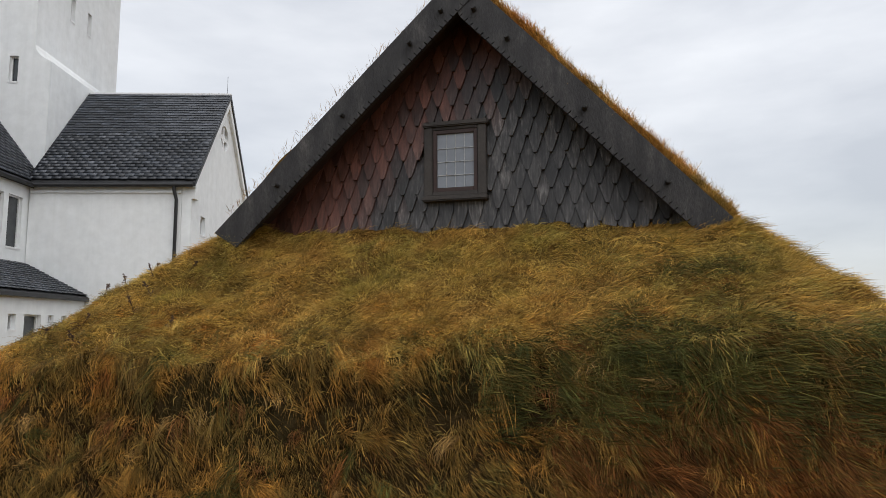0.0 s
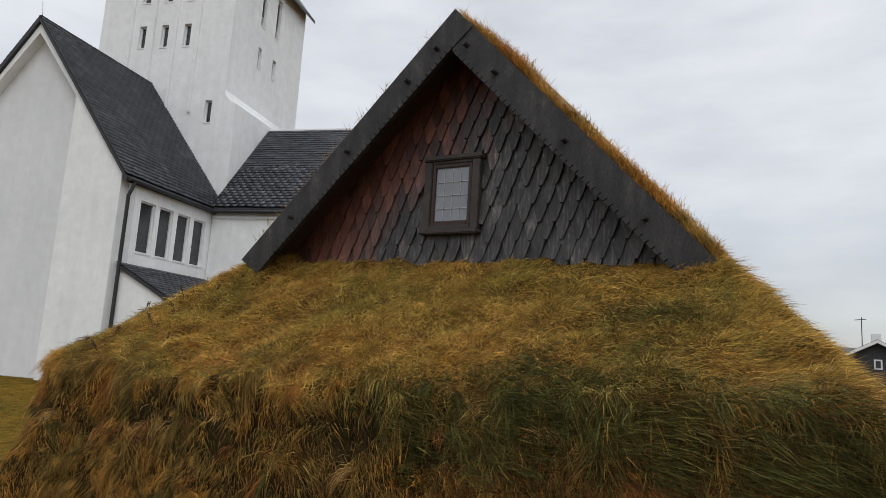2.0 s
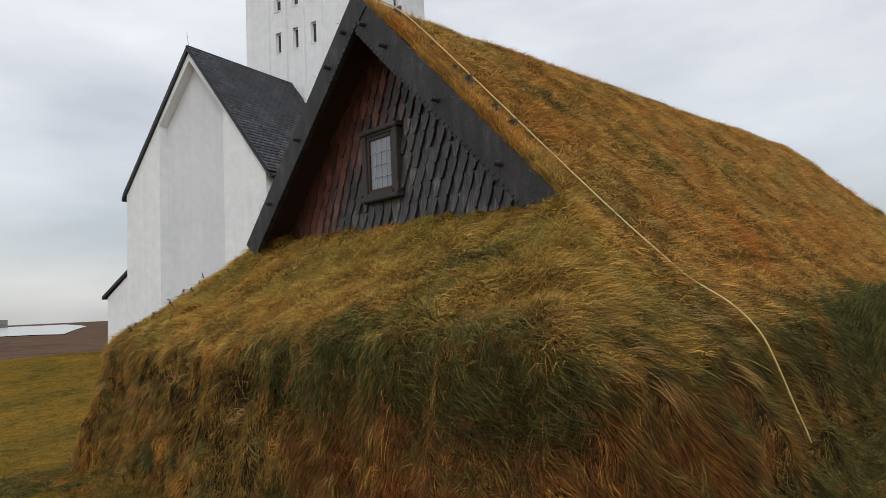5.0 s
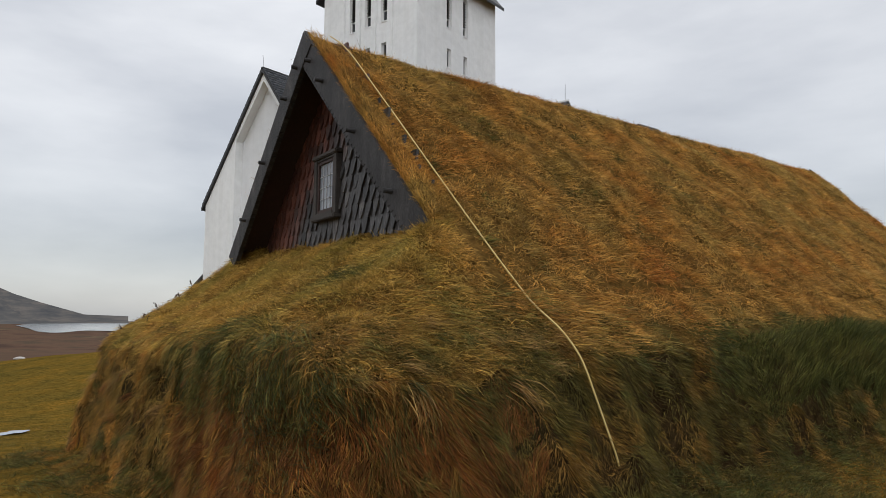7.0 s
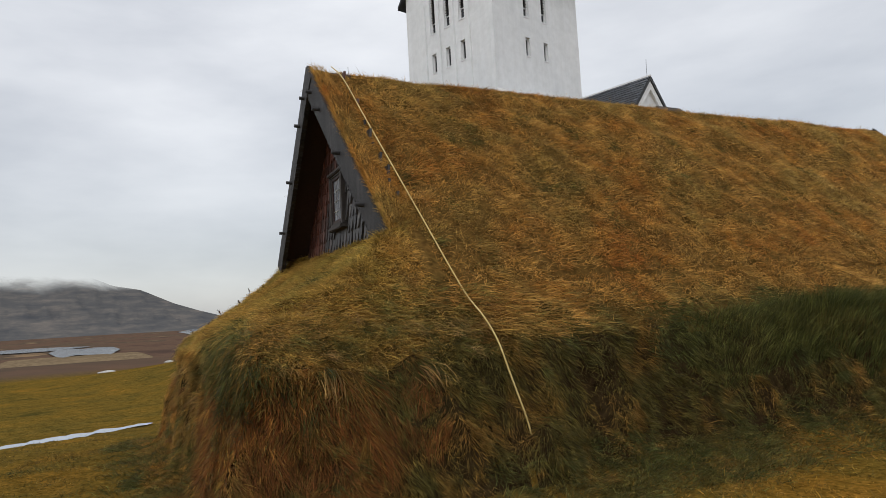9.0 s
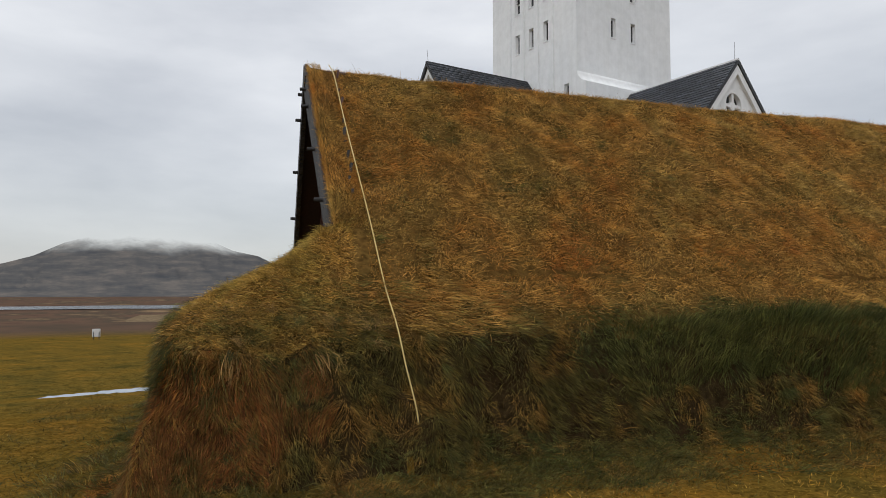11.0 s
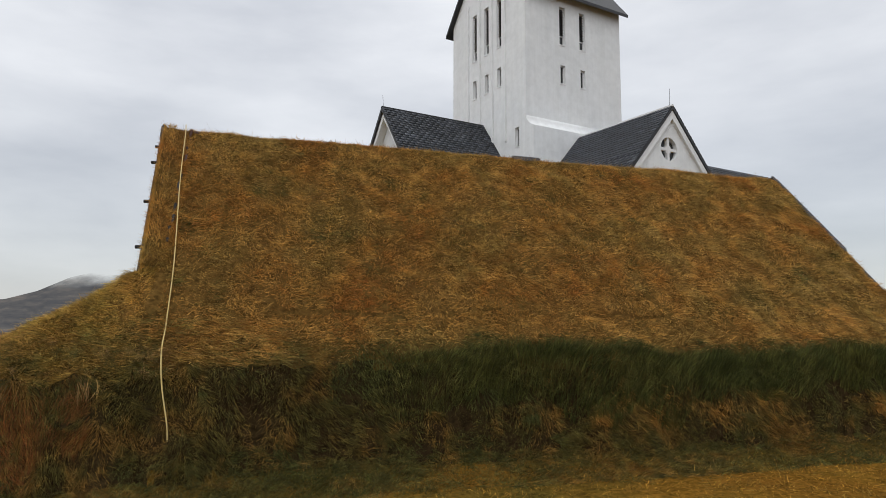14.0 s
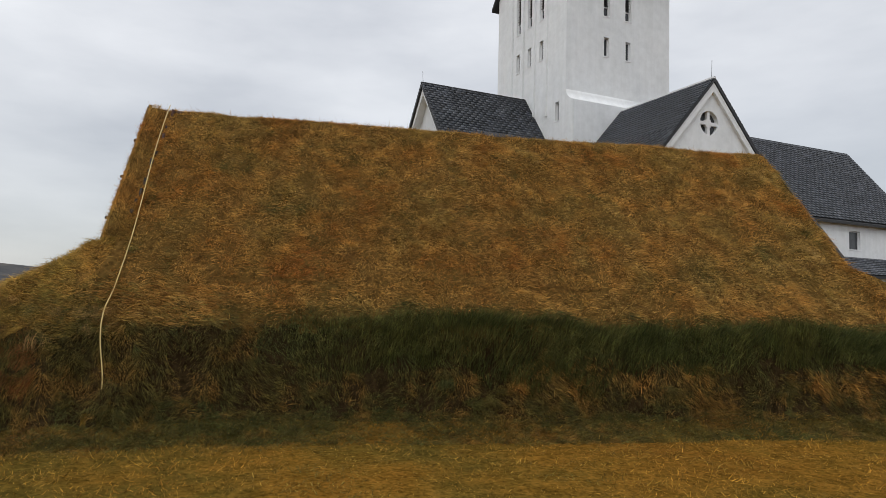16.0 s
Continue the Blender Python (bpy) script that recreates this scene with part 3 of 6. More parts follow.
def turf_z(v, u):
    """The turf's outer face, the roof's front edge included."""
    m = mound_z(v, u)
    on = (np.asarray(u) > 0.05) & (np.asarray(u) <= 0.44) & (v < 2.12) & (v > -2.22)
    return np.where(on, roof_z(v, u) + lumps(v, u), m)


def askew(v):
    """The gable stands a little askew: its eastern half runs back."""
    return -0.012 + 0.068 * np.maximum(v, 0)


house = thing("turf_house", HOUSE, "turf house with a grass roof and a shingled dark gable", "turf house")

vv = np.arange(-4.6, 4.61, 0.045)
uu = np.concatenate([np.arange(-2.9, 0.38, 0.045), [0.40, 0.43], np.arange(0.47, 12.8, 0.05)])
VV, UU = np.meshgrid(vv, uu, indexing="xy")
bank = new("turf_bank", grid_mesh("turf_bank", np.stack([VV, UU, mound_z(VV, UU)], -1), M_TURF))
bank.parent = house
# darker soil colour on the steep walls and the front face
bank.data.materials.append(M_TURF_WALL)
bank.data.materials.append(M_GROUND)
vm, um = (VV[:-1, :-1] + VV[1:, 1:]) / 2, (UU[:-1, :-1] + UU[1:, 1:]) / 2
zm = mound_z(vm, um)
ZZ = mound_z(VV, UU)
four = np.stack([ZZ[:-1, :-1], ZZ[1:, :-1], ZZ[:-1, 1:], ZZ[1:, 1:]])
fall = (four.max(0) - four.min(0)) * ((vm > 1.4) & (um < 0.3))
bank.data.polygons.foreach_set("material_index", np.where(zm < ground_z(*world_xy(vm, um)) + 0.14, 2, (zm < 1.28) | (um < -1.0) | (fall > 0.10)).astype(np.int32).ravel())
bank.data.update()
bank["label"] = "thick turf walls and roof under grass"

# the roof's front edge, a turf slab over the verge
ve = np.linspace(-2.20, 2.10, 97)
ue = np.array([0.07, 0.07, 0.16, 0.27, 0.38, 0.50])
VE, UE = np.meshgrid(ve, ue, indexing="xy")
ZE = roof_z(VE, UE) + lumps(VE, UE) + np.where(VE > 0, 0.045, -0.03) * np.clip(1 - (UE - 0.07) / 0.36, 0, 1) - 0.01
ZE[0] = roof_z(ve, 0.0) - 0.12
UE = UE + askew(VE) * np.clip((0.50 - UE) / 0.43, 0, 1)
edge = new("turf_edge", grid_mesh("turf_edge", np.stack([VE, UE, ZE], -1), M_TURF))
edge.parent = house


def slope_board(name, side, width, low, high, y0, y1, lift, mat, label="", teeth=0.0):
    """A board along one slope of the gable, from `low` to `high` across, its upper edge `lift` below the slope."""
    pitch = PITCH if side > 0 else PITCH_W
    L = math.hypot(1, pitch)
    n = Vector((pitch / L, 0, 1 / L))
    along = Vector((1 / L, 0, -pitch / L))
    out = []
    a, b = high * L, low * L
    out.append((a, -lift))
    out.append((b, -lift))
    out.append((b - 0.06, -lift - width))
    if teeth:
        s = b - 0.16
        while s > a + 0.12:
            out += [(s, -lift - width), (s + 0.003, -lift - width + teeth), (s - 0.005, -lift - width + teeth), (s - 0.008, -lift - width)]
            s -= 0.062
    out.append((a, -lift - width))
    pts = [Vector((0, 0, RIDGE_Z + 0.0)) + along * s + n * d for s, d in out]
    # the western board runs through, the eastern butts against it
    flat = [((max(p.x, 0.0) if side > 0 else p.x) * side, p.z) for p in pts]
    bm = prism_bm(flat, y1 - y0, pose(0, y0, 0))
    if y0 < 1:
        for p in bm.verts:
            p.co.y += float(askew(p.co.x))
    return part(name, bm, mat, house, label)


for side in (-1, 1):
    slope_board("barge_board", side, 0.25, 2.08 if side > 0 else 2.22, -0.02 if side > 0 else 0.0, 0.0 if side < 0 else 0.012, 0.055, 0.01, M_BOARD, "tarred barge board with a slit lower edge", 0.032)
    slope_board("soffit", side, 0.05, 2.10, 0.0, 0.058, 0.50 if side < 0 else 0.42, 0.10, M_SOFFIT, "red-brown boarded soffit")
    for v in (0.14, 0.41, 1.01, 1.61):
        z = RIDGE_Z - (PITCH if side > 0 else PITCH_W) * v - 0.20
        bmp = bmesh.new()
        bmesh.ops.create_cone(bmp, cap_ends=True, segments=8, radius1=0.024, radius2=0.020, depth=0.10 if v > 0.2 else 0.07, matrix=pose(side * v, -0.02 + float(askew(side * v)), z, 90, 0, 0))
        part("peg", bmp, M_BOARD, house)

# a bare piece of the ridge board, and the far gable's boards whose tip stands out of the turf
part("ridge_board", fixed_bm(prism_bm([(-0.09, 4.285), (0.0, 4.375), (0.09, 4.285), (0.09, 4.315), (0.0, 4.405), (-0.09, 4.315)], 0.45, pose(0, 5.05, -0.078, -1.2, 0, 0))), M_BOARD, house, "bare weathered piece of the ridge board")
for side in (-1, 1):
    back = slope_board("barge_board", side, 0.22, 2.05, -0.02 if side > 0 else 0.0, LENGTH + 0.02, LENGTH + 0.07, -0.03, M_BOARD, "tarred barge board of the far gable")
    back.location.z = -0.012 * LENGTH - 0.04

# gable wall with its window opening
WX, WZ0, WZ1, WW = -0.105, 2.56, 3.165, 0.235
gable_wall = part("gable_wall", wall_bm(-0.55, 0.55, 1.8, 3.5, [(WX - WW, WX + WW, WZ0, WZ1)], 0.08, pose(0, 0.40, 0)), M_BOARD, house, "dark boarded gable behind shingles")
for side in (-1, 1):
    part("gable_wing", fixed_bm(prism_bm([(0.551 * side, 1.8), (2.08 * side, 1.8), (2.08 * side, 2.06 if side > 0 else 2.22), (0.551 * side, 3.63)], 0.08, pose(0, 0.40, 0))), M_BOARD, house)
part("gable_peak", fixed_bm(prism_bm([(-0.55, 3.501), (0.55, 3.501), (0.55, 3.63), (0, 4.2), (-0.55, 3.63)], 0.08, pose(0, 0.40, 0))), M_BOARD, house)

# shingles
P, ROW = 0.129, 0.154


def shingle_mesh():
    w, tip, L, t = P * 0.485, 0.015, 0.345, 0.024
    half = [(w, L), (w, 0.168), (w * 0.95, 0.150), (w * 0.72, 0.094), (w * 0.43, 0.036), (tip, 0.006), (tip, 0.0)]
    outline = half + [(-x, z) for x, z in half[::-1]]
    bm = prism_bm(outline, t)
    me = bpy.data.meshes.new("shingle")
    bmesh.ops.recalc_face_normals(bm, faces=bm.faces[:])
    bm.to_mesh(me)
    bm.free()
    me.materials.append(M_SHINGLE)
    return me


SHINGLE = shingle_mesh()
rng = random.Random(4)
row = 0
z = 2.13
while z < 4.1:
    off = (row % 2) * P / 2
    for k in range(-21, 22):
        v = k * P + off + rng.uniform(-0.006, 0.006)
        zz = z + rng.uniform(-0.007, 0.007)
        limit = (RIDGE_Z - 0.16 - (zz + 0.10)) / (PITCH if v > 0 else PITCH_W)
        inside = WX - WW - 0.045 < v < WX + WW + 0.045 and WZ0 - 0.15 < zz < WZ1 - 0.10
        if abs(v) < limit and not inside:
            ob = new("shingle", SHINGLE)
            ob.parent = gable_wall
            if WZ1 - 0.10 <= zz < WZ1 - 0.10 + ROW and abs(v - WX) < WW + 0.06:
                behind = new("shingle", SHINGLE)
                behind.parent = gable_wall
                behind.matrix_basis = pose(v + P / 2, 0.358, zz - 0.01, -6.5)
            ob.matrix_basis = pose(v, 0.338 + rng.uniform(-0.004, 0.004), zz, -6.5 + rng.uniform(-2.0, 1.5), rng.uniform(-1.6, 1.6), rng.uniform(-3, 3))
    z += ROW
    row += 1

# gable window
win = new("window")
win.parent = house
win["label"] = "small leaded window in a dark wooden frame"
c, h0, h1 = WX, WZ0, WZ1
part("casing", box_bm(c - 0.275, c - 0.200, 0.305, 0.40, h0 - 0.001, h1 + 0.003, 0.006), M_WIN_FRAME, win)
part("casing", box_bm(c + 0.200, c + 0.275, 0.305, 0.40, h0 - 0.001, h1 + 0.003, 0.006), M_WIN_FRAME, win)
part("head", box_bm(c - 0.285, c + 0.295, 0.285, 0.40, h1 + 0.004, h1 + 0.050, 0.01), M_WIN_FRAME, win, "projecting head board")
part("head_board", box_bm(c - 0.199, c + 0.199, 0.310, 0.40, h1 - 0.022, h1 + 0.003, 0.004), M_WIN_FRAME, win)
part("sill", box_bm(c - 0.29, c + 0.285, 0.275, 0.40, h0 - 0.048, h0 - 0.002, 0.01), M_WIN_FRAME, win, "projecting sill")
part("sill_board", box_bm(c - 0.199, c + 0.199, 0.300, 0.40, h0 - 0.001, h0 + 0.034, 0.004), M_WIN_FRAME, win)
s0, s1, t0, t1 = c - 0.196, c + 0.196, h0 + 0.036, h1 - 0.024
sash = part("sash", box_bm(s0, s0 + 0.033, 0.318, 0.375, t0, t1, 0.003), M_SASH, win, "red-brown sash")
part("sash_rail", box_bm(s0 + 0.034, s1 - 0.034, 0.318, 0.375, t0, t0 + 0.035, 0.003), M_SASH, win)
part("sash_rail", box_bm(s0 + 0.034, s1 - 0.034, 0.318, 0.375, t1 - 0.033, t1, 0.003), M_SASH, win)
part("sash", box_bm(s1 - 0.033, s1, 0.318, 0.375, t0, t1, 0.003), M_SASH, win)
part("pane", box_bm(s0 + 0.033, s1 - 0.033, 0.336, 0.342, t0 + 0.034, t1 - 0.032), M_PANE, win, "glass pane with the reflected sky painted in")
g0, g1, k0, k1 = s0 + 0.034, s1 - 0.034, t0 + 0.036, t1 - 0.034
for k in (1, 2, 3):
    x = g0 + (g1 - g0) * k / 4
    zz = k0 + (k1 - k0) * (k / 4 - 0.02)
    part("lead_came", box_bm(x - 0.003, x + 0.003, 0.330, 0.3355, k0, k1), M_LEAD, win)
    part("lead_came", box_bm(g0, g1, 0.3295, 0.3352, zz - 0.003, zz + 0.003), M_LEAD, win)
    for q in (1, 2, 3):
        xx = g0 + (g1 - g0) * q / 4
        bmq = bmesh.new()
        bmesh.ops.create_uvsphere(bmq, u_segments=6, v_segments=4, radius=0.0075, matrix=pose(xx, 0.328, zz))
        part("solder_joint", bmq, M_LEAD, win)

# hose over the roof
hose_line = [(-0.02, 0.30, 4.46), (0.2, 0.33, 4.31), (0.41, 0.346, 4.12), (0.92, 0.381, 3.585), (1.3, 0.42, 3.18), (1.68, 0.464, 2.765), (2.16, 0.514, 2.25), (2.60, 0.537, 1.805), (2.76, 0.547, 1.645), (2.87, 0.552, 1.565), (3.01, 0.557, 1.47), (3.115, 0.57, 1.367), (3.195, 0.585, 1.252), (3.252, 0.612, 1.072), (3.296, 0.655, 0.885), (3.335, 0.682, 0.75), (3.37, 0.69, 0.64)]
pa = np.array([np.array(hose_line[i]) * (1 - s) + np.array(hose_line[i + 1]) * s for i in range(len(hose_line) - 1) for s in np.linspace(0, 1, 5)[:4]] + [hose_line[-1]])
pa[:, 2] -= np.interp(pa[:, 0], [2.4, 3.0], [0.026, 0.0])
for _ in range(3):
    pa[1:-1] = (pa[:-2] + pa[1:-1] * 2 + pa[2:]) / 4
hose = tube("hose", [tuple(p) for p in pa], 0.0065, M_HOSE)
hose.matrix_world = HOUSE
tagged(hose, "yellow garden hose laid down over the turf roof", "hose")


# ---------------------------------------------------------------- the church
church = thing("church", pose(-15.8, 25.3, -0.3), "white rendered church with slate roofs and a square tower", "church")
CH = Matrix.Translation((15.8, -25.3, 0.3))


def cpart(name, bm, mat, parent=None, label=""):
    """A part of the church, given in world places."""
    bmesh.ops.transform(bm, matrix=CH, verts=bm.verts[:])
    return part(name, bm, mat, parent or church, label)




def facing(where, side):
    """Lays an x-z outline on a wall plane: its front looks south, east, west or north."""
    if side == "south":
        return pose(0, where, 0)
    if side == "north":
        return Matrix.Translation((0, where, 0)) @ Matrix.Diagonal((1, -1, 1, 1))
    if side == "east":
        return Matrix(((0, -1, 0, where), (1, 0, 0, 0), (0, 0, 1, 0), (0, 0, 0, 1)))
    return Matrix(((0, 1, 0, where), (1, 0, 0, 0), (0, 0, 1, 0), (0, 0, 0, 1)))


def church_window(x0, x1, z0, z1, m, parent, mullions=(), rails=(), louvred=False, deep=0.16):
    """A window in an opening: pane, painted surround, bars."""
    w = new("window")
    w.parent = parent

    def put(name, bm, mat):
        bmesh.ops.transform(bm, matrix=m, verts=bm.verts[:])
        return cpart(name, fixed_bm(bm), mat, w)

    b = 0.045
    put("window_frame", box_bm(x0 + 0.002, x0 + b, deep - 0.05, deep + 0.05, z0 + 0.002, z1 - 0.002), M_WHITE)
    put("window_frame", box_bm(x1 - b, x1 - 0.002, deep - 0.05, deep + 0.05, z0 + 0.002, z1 - 0.002), M_WHITE)
    put("window_frame", box_bm(x0 + b, x1 - b, deep - 0.05, deep + 0.05, z1 - b, z1 - 0.002), M_WHITE)
    put("window_sill", box_bm(x0 - 0.02, x1 + 0.02, -0.02, deep + 0.05, z0 - 0.03, z0 + 0.03), M_WHITE)
    put("pane", box_bm(x0 + b, x1 - b, deep, deep + 0.03, z0 + 0.03, z1 - b), M_GLASS_DARK)
    for x in mullions:
        put("mullion", box_bm(x - 0.03, x + 0.03, deep - 0.06, deep, z0 + 0.03, z1 - b), M_WHITE)
    for zr in rails:
        put("glazing_bar", box_bm(x0 + b, x1 - b, deep - 0.04, deep - 0.002, zr - 0.025, zr + 0.025), M_WHITE)
    if louvred:
        zz = rails[0] + 0.06
        while zz < z1 - 0.1:
            bm = box_bm(x0 + b, x1 - b, deep - 0.09, deep - 0.01, zz, zz + 0.02)
            bmesh.ops.rotate(bm, verts=bm.verts[:], cent=((x0 + x1) / 2, deep - 0.05, zz), matrix=Matrix.Rotation(radians(35), 3, "X"))
            put("louvre", bm, M_LOUVRE)
            zz += 0.13
    return w


def slates(origin, along, down, length, run, exposure, width, seed):
    """Boxes of a slated slope, as arrays: rows of slates lapping over one another."""
    rg = np.random.default_rng(seed)
    o, a, d = np.array(origin, float), np.array(along, float), np.array(down, float)
    a, d = a / np.linalg.norm(a), d / np.linalg.norm(d)
    n = np.cross(a, d)
    n = n if n[2] > 0 else -n
    rows = int(run / exposure)
    out = []
    for r in range(rows):
        x = -(r % 2) * width / 2
        while x < length - 0.02:
            x0, x1 = max(x, 0), min(x + width, length)
            if x1 - x0 > 0.06:
                out.append((r, x0 + 0.006, x1 - 0.006, rg.uniform(-0.012, 0.012), rg.uniform(0, 0.006)))
            x += width
    return o, a, d, n, out, exposure


def slate_corners(o, a, d, n, exposure, r, x0, x1, jit, lift):
    s0, s1 = r * exposure - 0.06, (r + 1) * exposure + jit + 0.03
    low, high, t = 0.006 + lift, 0.040 + lift, 0.020
    P8 = []
    for top in (0, 1):
        for s, e in ((s0, low), (s1, high)):
            for x in (x0, x1):
                P8.append(o + a * x + d * s + n * (e + top * t))
    return P8


BOX_FACES = np.array([[0, 1, 3, 2], [4, 6, 7, 5], [0, 4, 5, 1], [2, 3, 7, 6], [0, 2, 6, 4], [1, 5, 7, 3]])


def slate_field(name, spec, parent):
    o, a, d, n, rows, exposure = spec
    V, F = [], []
    for k, (r, x0, x1, jit, lift) in enumerate(rows):
        V += slate_corners(o, a, d, n, exposure, r, x0, x1, jit, lift)
        F.append(BOX_FACES + 8 * k)
    F = np.array(F).reshape(-1, 4)
    me = raw_mesh(name, np.array(V) + np.array(CH.translation), F.ravel(), np.arange(len(F)) * 4, M_SLATE)
    ob = new(name, me)
    ob.parent = parent
    ob["kind"] = "stuff"
    return ob


def roof_slab(name, ridge_a, ridge_b, eave_a, eave_b, thick, mat, label=""):
    bm = bmesh.new()
    t = Vector((0, 0, -thick))
    q = [Vector(p) for p in (ridge_a, ridge_b, eave_b, eave_a)]
    lo = [bm.verts.new(p + t) for p in q]
    hi = [bm.verts.new(p) for p in q]
    bm.faces.new(hi)
    bm.faces.new(lo[::-1])
    for i in range(4):
        bm.faces.new((hi[i], lo[i], lo[(i + 1) % 4], hi[(i + 1) % 4]))
    return cpart(name, fixed_bm(bm), mat, None, label)


def slated(name, ridge_a, ridge_b, eave_a, eave_b, seed, width=0.30, exposure=0.17, singles=False, label="dark grey slate roof slope"):
    slab = roof_slab(name, ridge_a, ridge_b, eave_a, eave_b, 0.14, M_DARK, label)
    ra, rb, ea = Vector(ridge_a), Vector(ridge_b), Vector(eave_a)
    run = (ea - ra).length
    spec = slates(ra, rb - ra, ea - ra, (rb - ra).length, run, exposure, width, seed)
    if not singles:
        slate_field("slating", spec, slab)
    return slab, spec


SA_X, SA_Y0, TW_Y0 = -15.95, 16.95, 22.42
SA_W, SA_E, SA_EAVE, SA_RIDGE = -19.80, -11.98, 6.25, 11.42
# south arm
rise = (SA_RIDGE - SA_EAVE) / (SA_E - SA_X)
sa_wins = [(17.80 + 0.93 * k, 17.80 + 0.93 * k + 0.70, 3.93, 5.56) for k in range(4)]
cpart("south_arm_east_wall", wall_bm(17.505, 22.3, -0.4, 6.2, sa_wins, 0.3, facing(SA_E, "east")), M_RENDER, None, "white rendered wall with four tall windows")
for o in sa_wins:
    church_window(*o, facing(SA_E, "east"), church, deep=0.12)
cpart("south_arm_west_wall", wall_bm(17.505, 22.3, -0.4, 6.2, [], 0.3, facing(SA_W, "west")), M_RENDER)
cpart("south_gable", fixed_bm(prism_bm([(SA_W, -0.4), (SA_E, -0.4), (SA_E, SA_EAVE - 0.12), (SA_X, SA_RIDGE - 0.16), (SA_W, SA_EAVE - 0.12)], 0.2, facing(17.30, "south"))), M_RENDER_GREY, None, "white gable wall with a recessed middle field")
for s in (-1, 1):
    e, w = 3.85 * s, 1.78 * s
    cpart("gable_pier", fixed_bm(prism_bm([(SA_X + e, -0.4), (SA_X + w, -0.4), (SA_X + w, 8.72), (SA_X, 10.92), (SA_X, SA_RIDGE - 0.16), (SA_X + e, SA_RIDGE - 0.16 - abs(e) * rise)], 0.348, facing(SA_Y0, "south"))), M_RENDER)
slated("south_arm_roof", (SA_X, 16.85, SA_RIDGE), (SA_X, 22.4, SA_RIDGE), (SA_E + 0.15, 16.85, SA_RIDGE - rise * (SA_E + 0.15 - SA_X)), (SA_E + 0.15, 22.4, SA_RIDGE - rise * (SA_E + 0.15 - SA_X)), 1)
slated("south_arm_roof", (SA_X, 22.4, SA_RIDGE), (SA_X, 16.85, SA_RIDGE), (SA_W - 0.18, 22.4, SA_RIDGE - rise * (SA_X - SA_W + 0.18)), (SA_W - 0.18, 16.85, SA_RIDGE - rise * (SA_X - SA_W + 0.18)), 2)
# tower
TX0, TX1, TY0, TY1, T_EAVE = -18.75, -12.58, TW_Y0, 28.45, 17.55
TCX = -15.66
low_op = [(-13.40, -13.10, 9.75, 10.68)]
cols = [TCX - 1.05, TCX, TCX + 1.05]
ops = [(x - 0.16, x + 0.16, 13.0, 13.98) for x in cols] + [(x - 0.19, x + 0.19, 14.98, 17.45) for x in cols]
cpart("tower_south_wall", wall_bm(TX0, TX1, 9.4, T_EAVE, ops + low_op, 0.3, facing(TY0, "south")), M_RENDER, None, "white tower wall with slit windows")
for o in ops[:3]:
    church_window(*o, facing(TY0, "south"), church)
for o in ops[3:]:
    church_window(*o, facing(TY0, "south"), church, rails=(15.55,), louvred=True)
for x in (cols[0] - 0.53, cols[0] + 0.53, cols[1] + 0.53, cols[2] + 0.53):
    cpart("pilaster_strip", box_bm(x - 0.05, x + 0.05, TY0 - 0.10, TY0, 10.2, T_EAVE + 0.6, 0.01), M_RENDER)
ecols = (24.66, 25.92)
eops = [(y - 0.15, y + 0.15, 12.95, 13.88) for y in ecols] + [(y - 0.18, y + 0.18, 14.85, 16.75) for y in ecols]
cpart("tower_east_wall", wall_bm(TY0 + 0.302, TY1, 10.9, T_EAVE, eops, 0.3, facing(TX1, "east")), M_RENDER, None, "white tower wall with slit windows")
for o in eops[:2]:
    church_window(*o, facing(TX1, "east"), church)
for o in eops[2:]:
    church_window(*o, facing(TX1, "east"), church, rails=(15.35,), louvred=True)
cpart("tower_west_wall", wall_bm(TY0 + 0.302, TY1, 10.4, T_EAVE, [], 0.3, facing(TX0, "west")), M_RENDER)
cpart("tower_north_wall", wall_bm(TX0 + 0.302, TX1 - 0.302, 10.4, T_EAVE, [], 0.3, facing(TY1, "north")), M_RENDER)
t_rise, t_half = 1.25, (TX1 - TX0) / 2
for y in (TY0, TY1 - 0.3):
    cpart("tower_gable", fixed_bm(prism_bm([(TX0, T_EAVE), (TX1, T_EAVE), (TCX, T_EAVE + t_half * t_rise)], 0.3, facing(y, "south"))), M_RENDER)
for s in (-1, 1):
    ex = TCX + s * (t_half + 0.38)
    ez, rz = T_EAVE - 0.38 * t_rise + 0.16, T_EAVE + t_half * t_rise + 0.16
    slab = roof_slab("tower_roof", (TCX, TY0 - 0.25, rz), (TCX, TY1 + 0.25, rz), (ex, TY0 - 0.25, ez), (ex, TY1 + 0.25, ez), 0.16, M_DARK, "dark tower roof slope")
# tower foot, wider, with a splayed shoulder
SPLAY = [(-12.02, 10.50), (-12.11, 10.54), (-12.22, 10.60), (-12.33, 10.67), (-12.43, 10.76), (-12.51, 10.86), (-12.56, 10.98), (-12.577, 11.1)]
cpart("tower_foot_south", wall_bm(TX0, -12.02, -0.4, 9.4, [], 0.3, facing(TY0, "south")), M_RENDER)
church_window(*low_op[0], facing(TY0, "south"), church)
splay = fixed_bm(prism_bm([(-12.02, 9.4), *SPLAY, (-12.579, 11.10), (-12.579, 9.4)], TY1 - TY0, pose(0, TY0, 0)))
for f in splay.faces:
    f.smooth = abs(f.normal.y) < 0.5 and f.normal.z > 0.05
cpart("tower_splay", splay, M_RENDER, None, "splayed shoulder of the tower foot")
cpart("tower_foot_east", box_bm(-12.32, -12.02, TY0 + 0.302, TY1, -0.4, 9.398), M_RENDER)
